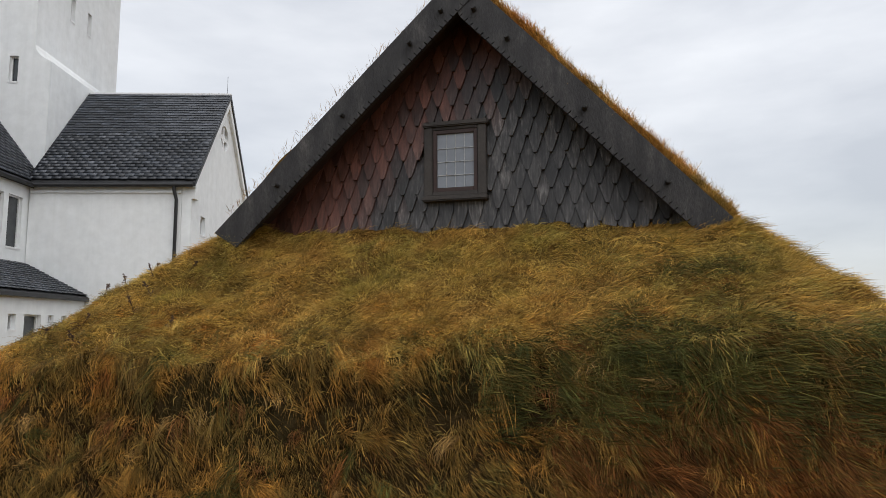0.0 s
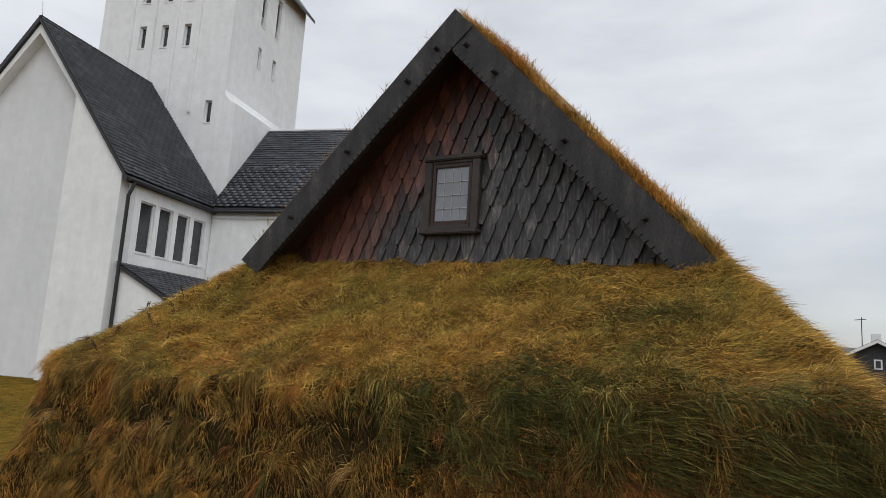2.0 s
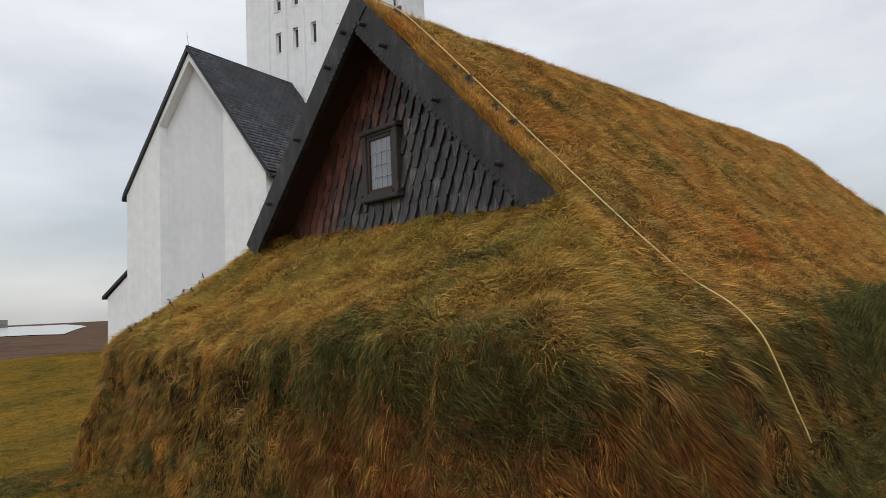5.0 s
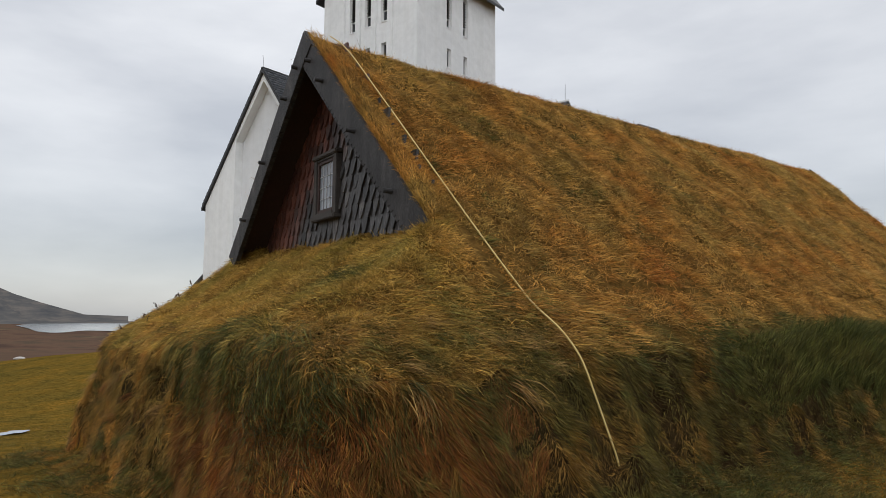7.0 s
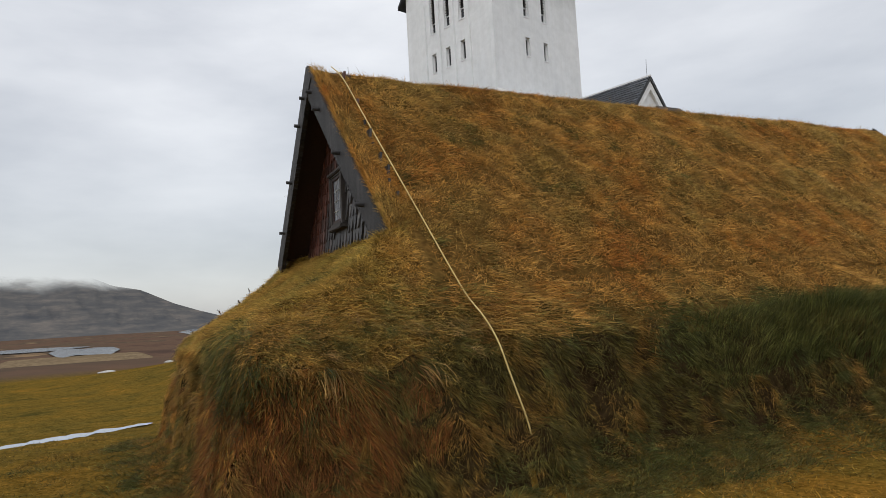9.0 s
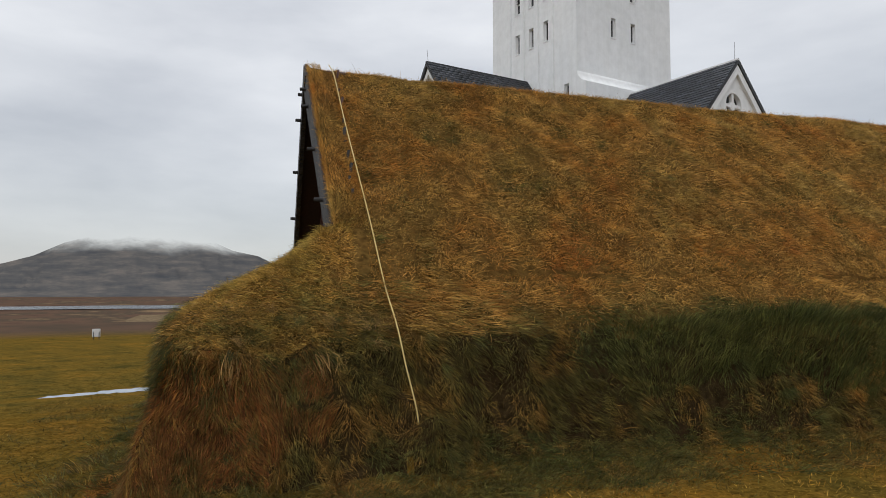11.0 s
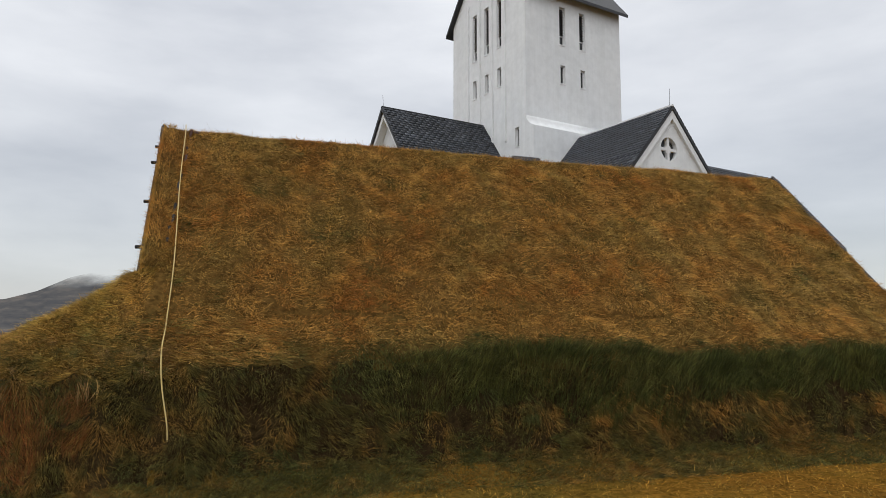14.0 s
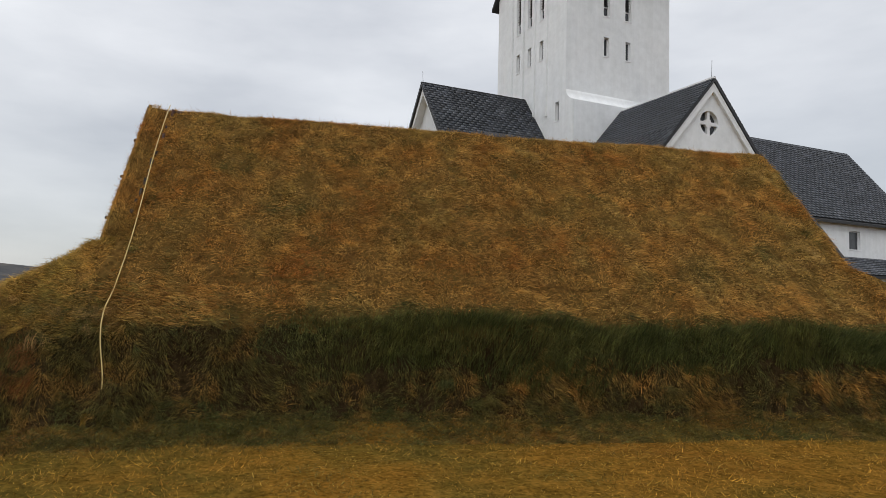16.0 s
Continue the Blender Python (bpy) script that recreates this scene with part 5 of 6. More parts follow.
def corner_kinds(name, green, root, rise, bend, ln, wd, dry, wet, label_dry, label_wet, seed, fine=True):
    """As two_kinds, but duller where the bank turns into the long side."""
    east = np.clip((root[:, 0] - 1.9) / 0.9, 0, 1) * np.clip((root[:, 1] + 1.3) / 0.7, 0, 1) > np.random.default_rng(seed).random(len(root)) * 0.8 + 0.1
    olive_kinds(name, green[~east], root[~east], rise[~east], bend[~east], ln[~east], wd[~east], dry, wet, label_dry, label_wet, seed, fine)
    two_kinds(name, green[east], root[east], rise[east], bend[east], ln[east], wd[east], M_LONG_GRASS, wet, "dull brown grass on the corner of the turf wall", label_wet, seed + 7, fine)


def high_corner(root):
    """Where the bank stays green: its upper part towards the eastern corner."""
    return np.clip((root[:, 0] - 0.3) / 0.5, 0, 1) * np.clip((2.3 - root[:, 0]) / 0.4, 0, 1) * np.clip((-0.5 - root[:, 1]) / 0.3, 0, 1) * np.clip((root[:, 2] - 0.75) / 0.2, 0, 1)


def long_kinds(name, green, root, rise, bend, ln, wd, dry, wet, label_dry, label_wet, seed, fine=True):
    """As two_kinds, with a rusty strip half way up the farther wall."""
    strip = np.clip((root[:, 1] - 3.2) / 2.0, 0, 1) * np.exp(-(((root[:, 2] - 0.78) / 0.20) ** 2)) * (0.75 + 0.6 * patch(root[:, 1], root[:, 2], 0.9, 3))
    rusty = strip > 0.15 + 0.6 * np.random.default_rng(seed).random(len(root))
    two_kinds(name, green[~rusty], root[~rusty], rise[~rusty], bend[~rusty], ln[~rusty], wd[~rusty], dry, wet, label_dry, label_wet, seed, fine)
    blades(name, root[rusty], rise[rusty], bend[rusty], ln[rusty], wd[rusty], M_WALL_GRASS, "rust-coloured grass half way up the long turf wall", HOUSE, seed + 9, fine)


# roof: a matted coat, and tufts in it
root, n, rg = scatter(150000, -0.2, 3.1, 0.04, 10.2, turf_z, keep_roof, 11)
r2, n2, _ = scatter(17000, -0.2, 2.12, 0.06, 0.45, roof_fn, any_roof, 18)
r2[:, 1] += askew(r2[:, 0]) * np.clip((0.50 - r2[:, 1]) / 0.43, 0, 1)
root, n = np.concatenate([root, r2]), np.concatenate([n, n2])
rise, bend = lay(root, n, rg, 0.3, 0.45, 0.42, 1.5, (0.0, 0.25, 0), 0.9)
green = patch(root[:, 0], root[:, 1], 1.7, 2) + 0.7 * (rg.random(len(root)) - 0.5) > 1.35
two_kinds("roof_grass", green, root, rise, bend, rg.uniform(0.03, 0.08, len(root)), rg.uniform(0.0035, 0.0065, len(root)), M_ROOF_GRASS, M_GREEN_GRASS, "golden-brown matted grass on the turf roof", "dull green patches in the roof's dry grass", 1, None)
root, n, rise, bend, tall, tone, rg = tussocks(1750, 62, 0.14, -0.1, 3.05, 0.12, 10.1, turf_z, keep_roof, 41, 0.5, 0.60, 0.24, 0.8, (0.1, 0.45, 0))
green = tone > 0.97
two_kinds("roof_tufts", green, root, rise, bend, rg.uniform(0.04, 0.11, len(root)) * tall * (0.5 + 0.5 * np.clip(np.abs(root[:, 0]) / 0.4, 0, 1)), rg.uniform(0.0026, 0.0048, len(root)), M_ROOF_GRASS, M_GREEN_GRASS, "tufts of golden-brown grass on the turf roof", "dull green grass tufts on the turf roof", 2)
# roof, the turned-away slope near the ridge and the gable
root, n, rg = scatter(12000, -2.3, -0.1, 0.28, 2.0, roof_fn, any_roof, 12)
rise, bend = lay(root, n, rg, 0.6, 0.5, 0.4)
blades("roof_grass", root, rise, bend, rg.uniform(0.05, 0.14, len(root)), 0.0045, M_ROOF_GRASS, "golden-brown grass on the turned-away roof slope", HOUSE, 3)
# wispy stalks along ridge and verge
k, edge_k = 1100, 7500
rg = np.random.default_rng(13)
v = np.concatenate([rg.normal(0, 0.05, k), rg.uniform(-2.15, 2.1, edge_k)])
v[k:] = np.where((v[k:] < 0) & (rg.random(edge_k) < 0.88), -0.97 * v[k:], v[k:])
u = np.concatenate([rg.uniform(0.1, 10, k), rg.uniform(0.055, 0.20, edge_k)])
root = np.stack([v, u + np.where(u < 0.22, askew(v), 0), roof_fn(v, u) + np.where(v > 0, rg.uniform(-0.07, 0.06, len(v)), 0.03) * (u < 0.22)], -1)
root[:, 1] -= np.where((u < 0.22) & (v > 0), np.clip(u - 0.055, 0, 0.15) * (root[:, 2] < roof_fn(v, u) + 0.03), 0)
rise = unit(np.array([0.1, -0.3, 0.9]) + 0.38 * rg.normal(size=root.shape))
ln, bend = rg.uniform(0.03, 0.12, len(root)), 0.3 * rg.normal(size=root.shape)
verge = (u < 0.22) & (v > 0)
blades("ridge_grass", root[~verge], rise[~verge], bend[~verge], ln[~verge], 0.0032, M_VERGE_GRASS, "thin grass stalks standing along ridge and verge", HOUSE, 4)
blades("verge_grass", root[verge], rise[verge], bend[verge], 0.85 * ln[verge], 0.0036, M_ROOF_GRASS, "golden-brown grass over the roof's front edge", HOUSE, 6)


# front shelf
def keep_shelf(v, u, z, n):
    return (n[:, 2] > 0.55) & (u < 0.33) & (z > 0.95)


def shelf_green(root, rg):
    spot = np.exp(-(((root[:, 0] - 1.75) / 0.40) ** 2) - ((root[:, 1] + 0.40) / 0.20) ** 2)
    edge_ = np.clip((root[:, 0] - 0.4) / 0.8, 0, 1) * np.clip((-0.85 - root[:, 1]) / 0.2, 0, 1)
    return patch(root[:, 0], root[:, 1], 1.3, 3) + 0.9 * spot + 0.45 * edge_ + 0.6 * (rg.random(len(root)) - 0.5) > 1.15


root, n, rg = scatter(95000, -3.6, 3.3, -1.6, 0.35, mound_z, keep_shelf, 14)
rise, bend = lay(root, n, rg, 0.3, 0.6, 0.38, 1.3, (0.55, -0.1, 0), 0.9)
olive_kinds("shelf_grass", shelf_green(root, rg), root, rise, bend, rg.uniform(0.03, 0.08, len(root)), rg.uniform(0.003, 0.0055, len(root)), M_SHELF_GRASS, M_GREEN_GRASS, "yellow-brown grass on the bank before the gable", "green grass patches on the bank before the gable", 5, None)
root, n, rise, bend, tall, tone, rg = tussocks(700, 70, 0.13, -3.4, 3.1, -1.5, 0.28, mound_z, keep_shelf, 42, 0.5, 0.8, 0.24, 0.55, (0.75, -0.15, -0.1))
olive_kinds("shelf_tufts", shelf_green(root, rg), root, rise, bend, rg.uniform(0.05, 0.13, len(root)) * tall, rg.uniform(0.0022, 0.004, len(root)), M_SHELF_GRASS, M_GREEN_GRASS, "wind-combed tufts of yellow grass before the gable", "wind-combed green tufts before the gable", 6)


# steep sides
def bare(root, rg, keep=0.15):
    """Dark hollows under the brim, where hardly any grass grows; True where a blade may stand."""
    along = root[:, 0] - 0.8 * root[:, 1]
    hole = patch(along, 1.5 * root[:, 2], 1.9, 1) + 0.4 * np.clip((root[:, 2] - 0.7) / 0.3, 0, 1) > 0.62
    hole &= (root[:, 2] > 0.55) & (root[:, 2] < 1.27) & ((root[:, 1] < -0.7) | (root[:, 0] < 0)) & (root[:, 0] < 2.4)
    return ~hole | (rg.random(len(root)) < keep)


root, n, rg = scatter(88000, -4.3, 4.2, -2.4, 1.2, mound_z, keep_side, 15, 10.0)
green = patch(root[:, 0] + root[:, 2], root[:, 1] + 0.5 * root[:, 2], 1.3, 2) + 0.6 * (rg.random(len(root)) - 0.5) > 1.25 - 0.75 * high_corner(root)
rise, bend = outward(*sweep(root, *lay(root, n, rg, 1.0, 0.8, 0.42, 1.8, (0.15, 0, -0.5), 1.0)), n)
stand = bare(root, rg)
root, n, rise, bend, green = root[stand], n[stand], rise[stand], bend[stand], green[stand]
corner_kinds("bank_grass", green, root, rise, bend, rg.uniform(0.03, 0.075, len(root)), rg.uniform(0.003, 0.0055, len(root)), M_WALL_GRASS, M_GREEN_GRASS, "dry rust-brown grass on the steep turf wall", "dark green grass on the steep turf wall", 7, None)
# a closer coat on the eastern corner
root, n, rg = scatter(34000, 1.0, 4.0, -1.9, 1.2, mound_z, keep_side, 19, 10.0)
rise, bend = outward(*sweep(root, *lay(root, n, rg, 1.0, 0.8, 0.40, 1.8, (0.15, 0, -0.4), 1.0)), n)
green = patch(root[:, 0] + root[:, 2], root[:, 1] + 0.5 * root[:, 2], 1.3, 2) + 0.6 * (rg.random(len(root)) - 0.5) > 0.8
corner_kinds("bank_grass", green, root, rise, bend, rg.uniform(0.03, 0.08, len(root)), rg.uniform(0.003, 0.0055, len(root)), M_RUST_GRASS, M_GREEN_GRASS, "dark rust-red grass on the corner of the bank", "green grass on the corner of the bank", 18, None)


def sheer_roots(count, v0, v1, u0, u1, z1, seed):
    """Roots spread evenly over the bank's nearly upright faces."""
    rg = np.random.default_rng(seed)
    P = np.stack([VV, UU, mound_z(VV, UU)], -1)
    a, b, c, d = P[:-1, :-1], P[:-1, 1:], P[1:, 1:], P[1:, :-1]
    A = np.concatenate([a.reshape(-1, 3), a.reshape(-1, 3)])
    B = np.concatenate([b.reshape(-1, 3), c.reshape(-1, 3)])
    C = np.concatenate([c.reshape(-1, 3), d.reshape(-1, 3)])
    cr = np.cross(B - A, C - A)
    area = np.linalg.norm(cr, axis=1)
    n = cr * np.sign(cr[:, 2:3]) / np.maximum(area, 1e-9)[:, None]
    m = (A + B + C) / 3
    ok = (m[:, 0] > v0) & (m[:, 0] < v1) & (m[:, 1] > u0) & (m[:, 1] < u1) & (m[:, 2] < z1) & (n[:, 2] < 0.35)
    gx_, gy_ = world_xy(m[:, 0], m[:, 1])
    w = area * ok * (m[:, 2] > ground_z(gx_, gy_) - 0.02) * ~on_roof(m[:, 0], m[:, 1])
    i = rg.choice(len(w), count, p=w / w.sum())
    s, t = rg.random((2, count, 1))
    r = np.sqrt(s)
    return A[i] * (1 - r) + B[i] * r * (1 - t) + C[i] * r * t, n[i], rg


# the upright faces of that corner: green under the brim, rust-brown below
root, n, rg = sheer_roots(36000, 0.8, 3.4, -2.0, 0.3, 1.36, 20)
rise, bend = outward(*sweep(root, *lay(root, n, rg, 1.0, 0.8, 0.42, 1.8, (0.15, 0, -0.4), 0.9)), n)
green = 0.5 * patch(root[:, 0] + root[:, 2], root[:, 1] + 0.5 * root[:, 2], 1.3, 2) + 1.6 * (root[:, 2] - 0.85) + 0.6 * (rg.random(len(root)) - 0.5) > 0.25 + 0.5 * np.clip((root[:, 1] + 0.9) / 0.3, 0, 1)
olive_kinds("bank_grass", green, root, rise, bend, rg.uniform(0.04, 0.10, len(root)), rg.uniform(0.0026, 0.0044, len(root)), M_RUST_GRASS, M_GREEN_GRASS, "rust-red grass low on the corner of the bank", "green grass under the brim of the corner", 19, None)
root, n, rise, bend, tall, tone, rg = tussocks(660, 74, 0.10, -4.2, 4.1, -2.3, 1.2, mound_z, keep_side, 43, 1.1, 0.9, 0.26, 0.9, (0.2, 0, -0.7))
rise, bend = outward(*sweep(root, rise, bend), n)
green = (patch(root[:, 0] + root[:, 2], root[:, 1] + 0.5 * root[:, 2], 1.3, 2) > 1.05 - 0.75 * high_corner(root)) | (tone > 0.95)
stand = bare(root, rg) & ~((root[:, 0] > 0.4) & (root[:, 1] < -0.75) & (root[:, 2] > 0.85) & (tone < 0.75))
root, rise, bend, tall, green = root[stand], rise[stand], bend[stand], tall[stand], green[stand]
corner_kinds("bank_tufts", green, root, rise, bend, rg.uniform(0.045, 0.11, len(root)) * tall, rg.uniform(0.0020, 0.0036, len(root)), M_WALL_GRASS, M_GREEN_GRASS, "dry rust-brown tufts hanging down the steep turf wall", "green tufts hanging down the steep turf wall", 8)


def keep_long(v, u, z, n):
    return keep_side(v, u, z, n) & (v > 2.4)


root, n, rg = scatter(120000, 2.4, 4.3, 1.2, 11.0, mound_z, keep_long, 16)
rise, bend = sweep(root, *lay(root, n, rg, 0.8, 0.7, 0.42, 1.6, (0.15, 0.15, -0.35), 1.0), 0.6)


def long_green(root, rg):
    lowz = root[:, 2] < 0.55 + 0.12 * vnoise(root[:, 1], root[:, 0], 1.3, 2)
    near_ = np.clip((5.5 - root[:, 1]) / 3.5, 0.45, 1)
    return patch(root[:, 1], root[:, 0] + root[:, 2], 0.8, 4) + 0.9 * lowz * near_ + 0.25 * near_ + 1.1 * (root[:, 2] > 0.88 + 0.06 * vnoise(root[:, 1], root[:, 0], 2.5, 3)) * np.clip((root[:, 1] - 1.9) / 0.6, 0, 1) + 0.6 * (rg.random(len(root)) - 0.5) > 0.75


long_kinds("bank_grass", long_green(root, rg), root, rise, bend, rg.uniform(0.03, 0.08, len(root)), rg.uniform(0.0032, 0.006, len(root)), M_LONG_GRASS, M_GREEN_GRASS, "dry brown grass on the long turf wall", "green grass on the long turf wall", 9, None)
root, n, rise, bend, tall, tone, rg = tussocks(620, 75, 0.11, 2.5, 4.2, 1.2, 11.0, mound_z, keep_long, 44, 0.5, 0.6, 0.30, 0.65, (0.2, 0.2, -0.2))
rise, bend = sweep(root, rise, bend, 0.5)
stand = (root[:, 2] < 0.86) | (root[:, 1] < 2.2)
root, rise, bend, tall = root[stand], rise[stand], bend[stand], tall[stand]
long_kinds("bank_tufts", long_green(root, rg), root, rise, bend, rg.uniform(0.045, 0.11, len(root)) * tall, rg.uniform(0.0024, 0.0044, len(root)), M_LONG_GRASS, M_GREEN_GRASS, "dry brown tufts on the long turf wall", "green tufts on the long turf wall", 10)

# dark upright grass growing along the eave
rg = np.random.default_rng(17)
k = 30000
u = 2.0 + 9.0 * rg.random(k)
grow = np.clip((u - 2.1) / 1.3, 0.15, 1)
high = rg.uniform(0.0, 1.0, k)
v = 2.99 + 0.13 * (1 - ease((u - 0.6) / 1.6)) - 0.10 + 0.25 * (1 - high)
root = np.stack([v, u, mound_z(v, u) - 0.02], -1)
sway = vnoise(u, v, 1.4, 1)
rise = unit(np.stack([0.16 + 0.14 * rg.normal(size=k), 0.04 + 0.16 * rg.normal(size=k) + 0.16 * sway, 0.98 + 0.1 * rg.normal(size=k)], -1))
bend = np.stack([0.10 + 0.12 * rg.normal(size=k), 0.06 + 0.16 * rg.normal(size=k) + 0.18 * sway, -0.14 + 0.16 * rg.normal(size=k)], -1)
tall = grow * (0.9 + 0.22 * vnoise(u, 0 * u, 1.3, 3) + 0.12 * vnoise(u, 0 * u, 5.0, 4)) * (1 - 0.35 * high)
blades("eave_grass", root, rise, bend, rg.uniform(0.20, 0.46, k) * tall, rg.uniform(0.003, 0.0052, k), M_EAVE_GRASS, "dark green upright grass growing along the eave", HOUSE, 11, False)
# long grass combed along the bank towards its eastern corner
root, n, rg = sheer_roots(19000, 0.35, 3.05, -1.7, -0.75, 1.37, 31)
k = len(root)
high = np.clip((root[:, 2] - 0.75) / 0.35, 0, 1)
stand = rg.random(k) < 0.12 + 0.88 * high
root, n, high = root[stand], n[stand], high[stand]
k = len(root)
along = root[:, 0] - 0.8 * root[:, 1]
wave_ = vnoise(along, root[:, 2] * 2, 1.6, 3)[:, None]
flow = np.array([0.85, 0.0, 0.0]) + wave_ * np.array([0.0, 0.0, 0.22])
rise = unit(flow + 0.30 * n + np.array([0, 0, 0.10]) + 0.20 * rg.normal(size=(k, 3)))
bend = 0.45 * flow + np.array([0, 0.0, -0.12]) + 0.12 * rg.normal(size=(k, 3))
kind_ = patch(along, root[:, 2] * 2.2, 1.5, 2) + 0.9 * (rg.random(k) - 0.5)
ln = rg.uniform(0.09, 0.26, k)
for lo, hi, mat, label in ((-9, -0.75, M_LONG_GRASS, "long brown grass combed along the bank"), (-0.75, -0.35, M_OLIVE_GRASS, "long olive grass combed along the bank"), (-0.35, 9, M_BRIM_GRASS, "long green grass combed along the bank")):
    sel = (kind_ >= lo) & (kind_ < hi)
    blades("combed_grass", root[sel], rise[sel], bend[sel], ln[sel], rg.uniform(0.0022, 0.0042, int(sel.sum())), mat, label, HOUSE, 12, False)


def locks(centre, n0, each, radius, lo, hi, run, kinds, seed, droop=0.62):
    """Hanging locks: blades that leave one spot together, arch out and fall, drawing in towards their tips."""
    rg = np.random.default_rng(seed)
    c = len(centre)
    out_ = unit(np.stack([n0[:, 0], n0[:, 1], 0 * n0[:, 0]], -1) + 1e-6)
    side = np.stack([-out_[:, 1], out_[:, 0], 0 * out_[:, 0]], -1)
    size = rg.uniform(0.6, 1.4, c)
    a, b = rg.normal(size=(2, c, each)) * (radius * size)[:, None]
    off = a[..., None] * side[:, None] + 0.6 * b[..., None] * (np.array([0, 0, 1.0]) - 0.3 * out_)[:, None]
    root = (centre[:, None] + off - 0.02 * out_[:, None]).reshape(-1, 3)
    own = np.repeat(rg.normal(0, 0.26, (c, 3)), each, 0)
    o3 = np.repeat(out_, each, 0)
    long_ = np.repeat(rg.uniform(lo, hi, c), each) * rg.uniform(0.55, 1.1, c * each)
    rise = unit(0.62 * o3 + np.array(run) + own + np.array([0, 0, 0.22]) + 0.14 * rg.normal(size=root.shape))
    bend = np.array([0, 0, -droop]) + 0.5 * np.array(run) + 0.5 * own - 0.10 * o3 - 0.45 * off.reshape(-1, 3) / long_[:, None] + 0.07 * rg.normal(size=root.shape)
    tone = np.repeat(rg.random(c), each)
    low = -9.0
    for top, mat, label in kinds:
        sel = (tone >= low) & (tone < top)
        low = top
        if sel.any():
            blades("hanging_grass", root[sel], rise[sel], bend[sel], long_[sel], rg.uniform(0.0024, 0.0044, int(sel.sum())), mat, label, HOUSE, seed, False)


# straw combed along the brim where the bank turns into the long side
def keep_lip(v, u, z, n):
    return (z > 1.38 - 0.1 * np.clip(u, 0, 1)) & (z < 1.72) & (v > 2.3) & (u < 1.7) & ((u > -0.9) | (v > 2.8))


root, n, rg = scatter(4000, 2.3, 3.4, -1.2, 1.7, mound_z, keep_lip, 32, 6.0)
k = len(root)
flow = np.array([0.12, 0.85, 0.0]) + vnoise(root[:, 1], root[:, 0] * 2, 1.7, 3)[:, None] * np.array([0.25, 0.0, 0.0])
rise = unit(flow + 0.35 * n + 0.20 * rg.normal(size=(k, 3)))
bend = 0.45 * flow + np.array([0.08, 0, -0.22]) + 0.16 * rg.normal(size=(k, 3)) - 0.1 * n
kind_ = patch(root[:, 1], root[:, 0] * 2.0, 1.6, 4) + 0.9 * (rg.random(k) - 0.5)
ln = rg.uniform(0.06, 0.17, k)
for lo, hi, mat, label in ((-9, -0.15, M_SHELF_GRASS, "yellow straw combed along the corner's brim"), (-0.15, 0.55, M_ROOF_GRASS, "golden-brown grass combed along the corner's brim"), (0.55, 9, M_OLIVE_GRASS, "olive grass combed along the corner's brim")):
    sel = (kind_ >= lo) & (kind_ < hi)
    blades("combed_grass", root[sel], rise[sel], bend[sel], ln[sel], rg.uniform(0.0024, 0.0042, int(sel.sum())), mat, label, HOUSE, 33, False)

STRAW_LOCK, RUST_LOCK, GREEN_LOCK, PALE_LOCK = "locks of straw hanging from the bank's brim", "rust-brown locks hanging down the bank", "green locks hanging down the bank", "pale straw locks hanging down the bank"
centre, n0, rg = scatter(250, -3.6, 0.6, -1.7, 0.9, mound_z, keep_brim, 71, 10.0)
locks(centre, n0, 42, 0.035, 0.14, 0.34, (0.12, 0, 0), ((0.46, M_WALL_GRASS, RUST_LOCK), (0.78, M_SHELF_GRASS, STRAW_LOCK), (0.90, M_OLIVE_GRASS, "olive locks hanging from the bank's brim"), (9, M_GREEN_GRASS, GREEN_LOCK)), 71)
centre, n0, rg = scatter(70, 0.4, 3.3, -1.7, 0.9, mound_z, keep_brim, 72, 10.0)
locks(centre, n0, 42, 0.04, 0.12, 0.28, (0.45, 0.1, 0), ((0.25, M_VERGE_GRASS, PALE_LOCK), (0.6, M_OLIVE_GRASS, "olive locks combed over the corner's brim"), (9, M_BRIM_GRASS, GREEN_LOCK)), 72, 0.28)
centre, n0, rg = sheer_roots(430, -3.9, 3.3, -2.2, 0.4, 1.05, 73)
low_ = centre[:, 2] > ground_z(*world_xy(centre[:, 0], centre[:, 1])) + 0.12
west = low_ & (centre[:, 0] < 1.9)
locks(centre[west], n0[west], 40, 0.04, 0.12, 0.30, (0.10, 0.05, 0), ((0.52, M_WALL_GRASS, RUST_LOCK), (0.70, M_RUST_GRASS, "dark rust-red locks low on the bank"), (0.80, M_VERGE_GRASS, PALE_LOCK), (0.93, M_LONG_GRASS, "dull brown locks hanging down the bank"), (9, M_GREEN_GRASS, GREEN_LOCK)), 73)
east_ = low_ & (centre[:, 0] >= 1.9)
locks(centre[east_], n0[east_], 40, 0.04, 0.09, 0.22, (0.10, 0.15, 0), ((0.35, M_RUST_GRASS, "dark rust-red locks on the bank's eastern corner"), (0.78, M_LONG_GRASS, "dull brown locks on the bank's eastern corner"), (9, M_GREEN_GRASS, "green locks on the bank's eastern corner")), 75, 0.5)
# one thick dark green tuft over the eastern brim
spot = np.array([[2.25 + 0.05 * k, 0, 0] for k in range(9)])
spot[:, 1] = -1.13 + 0.02 * np.cos(7 * spot[:, 0])
spot[:, 2] = mound_z(spot[:, 0], spot[:, 1])
locks(spot, np.tile([0.25, -0.95, 0.2], (9, 1)), 70, 0.05, 0.24, 0.36, (0.30, 0, 0), ((9, M_GREEN_GRASS, "thick dark green tuft hanging over the bank's brim"),), 74)


# straw hanging over the brim of the front bank


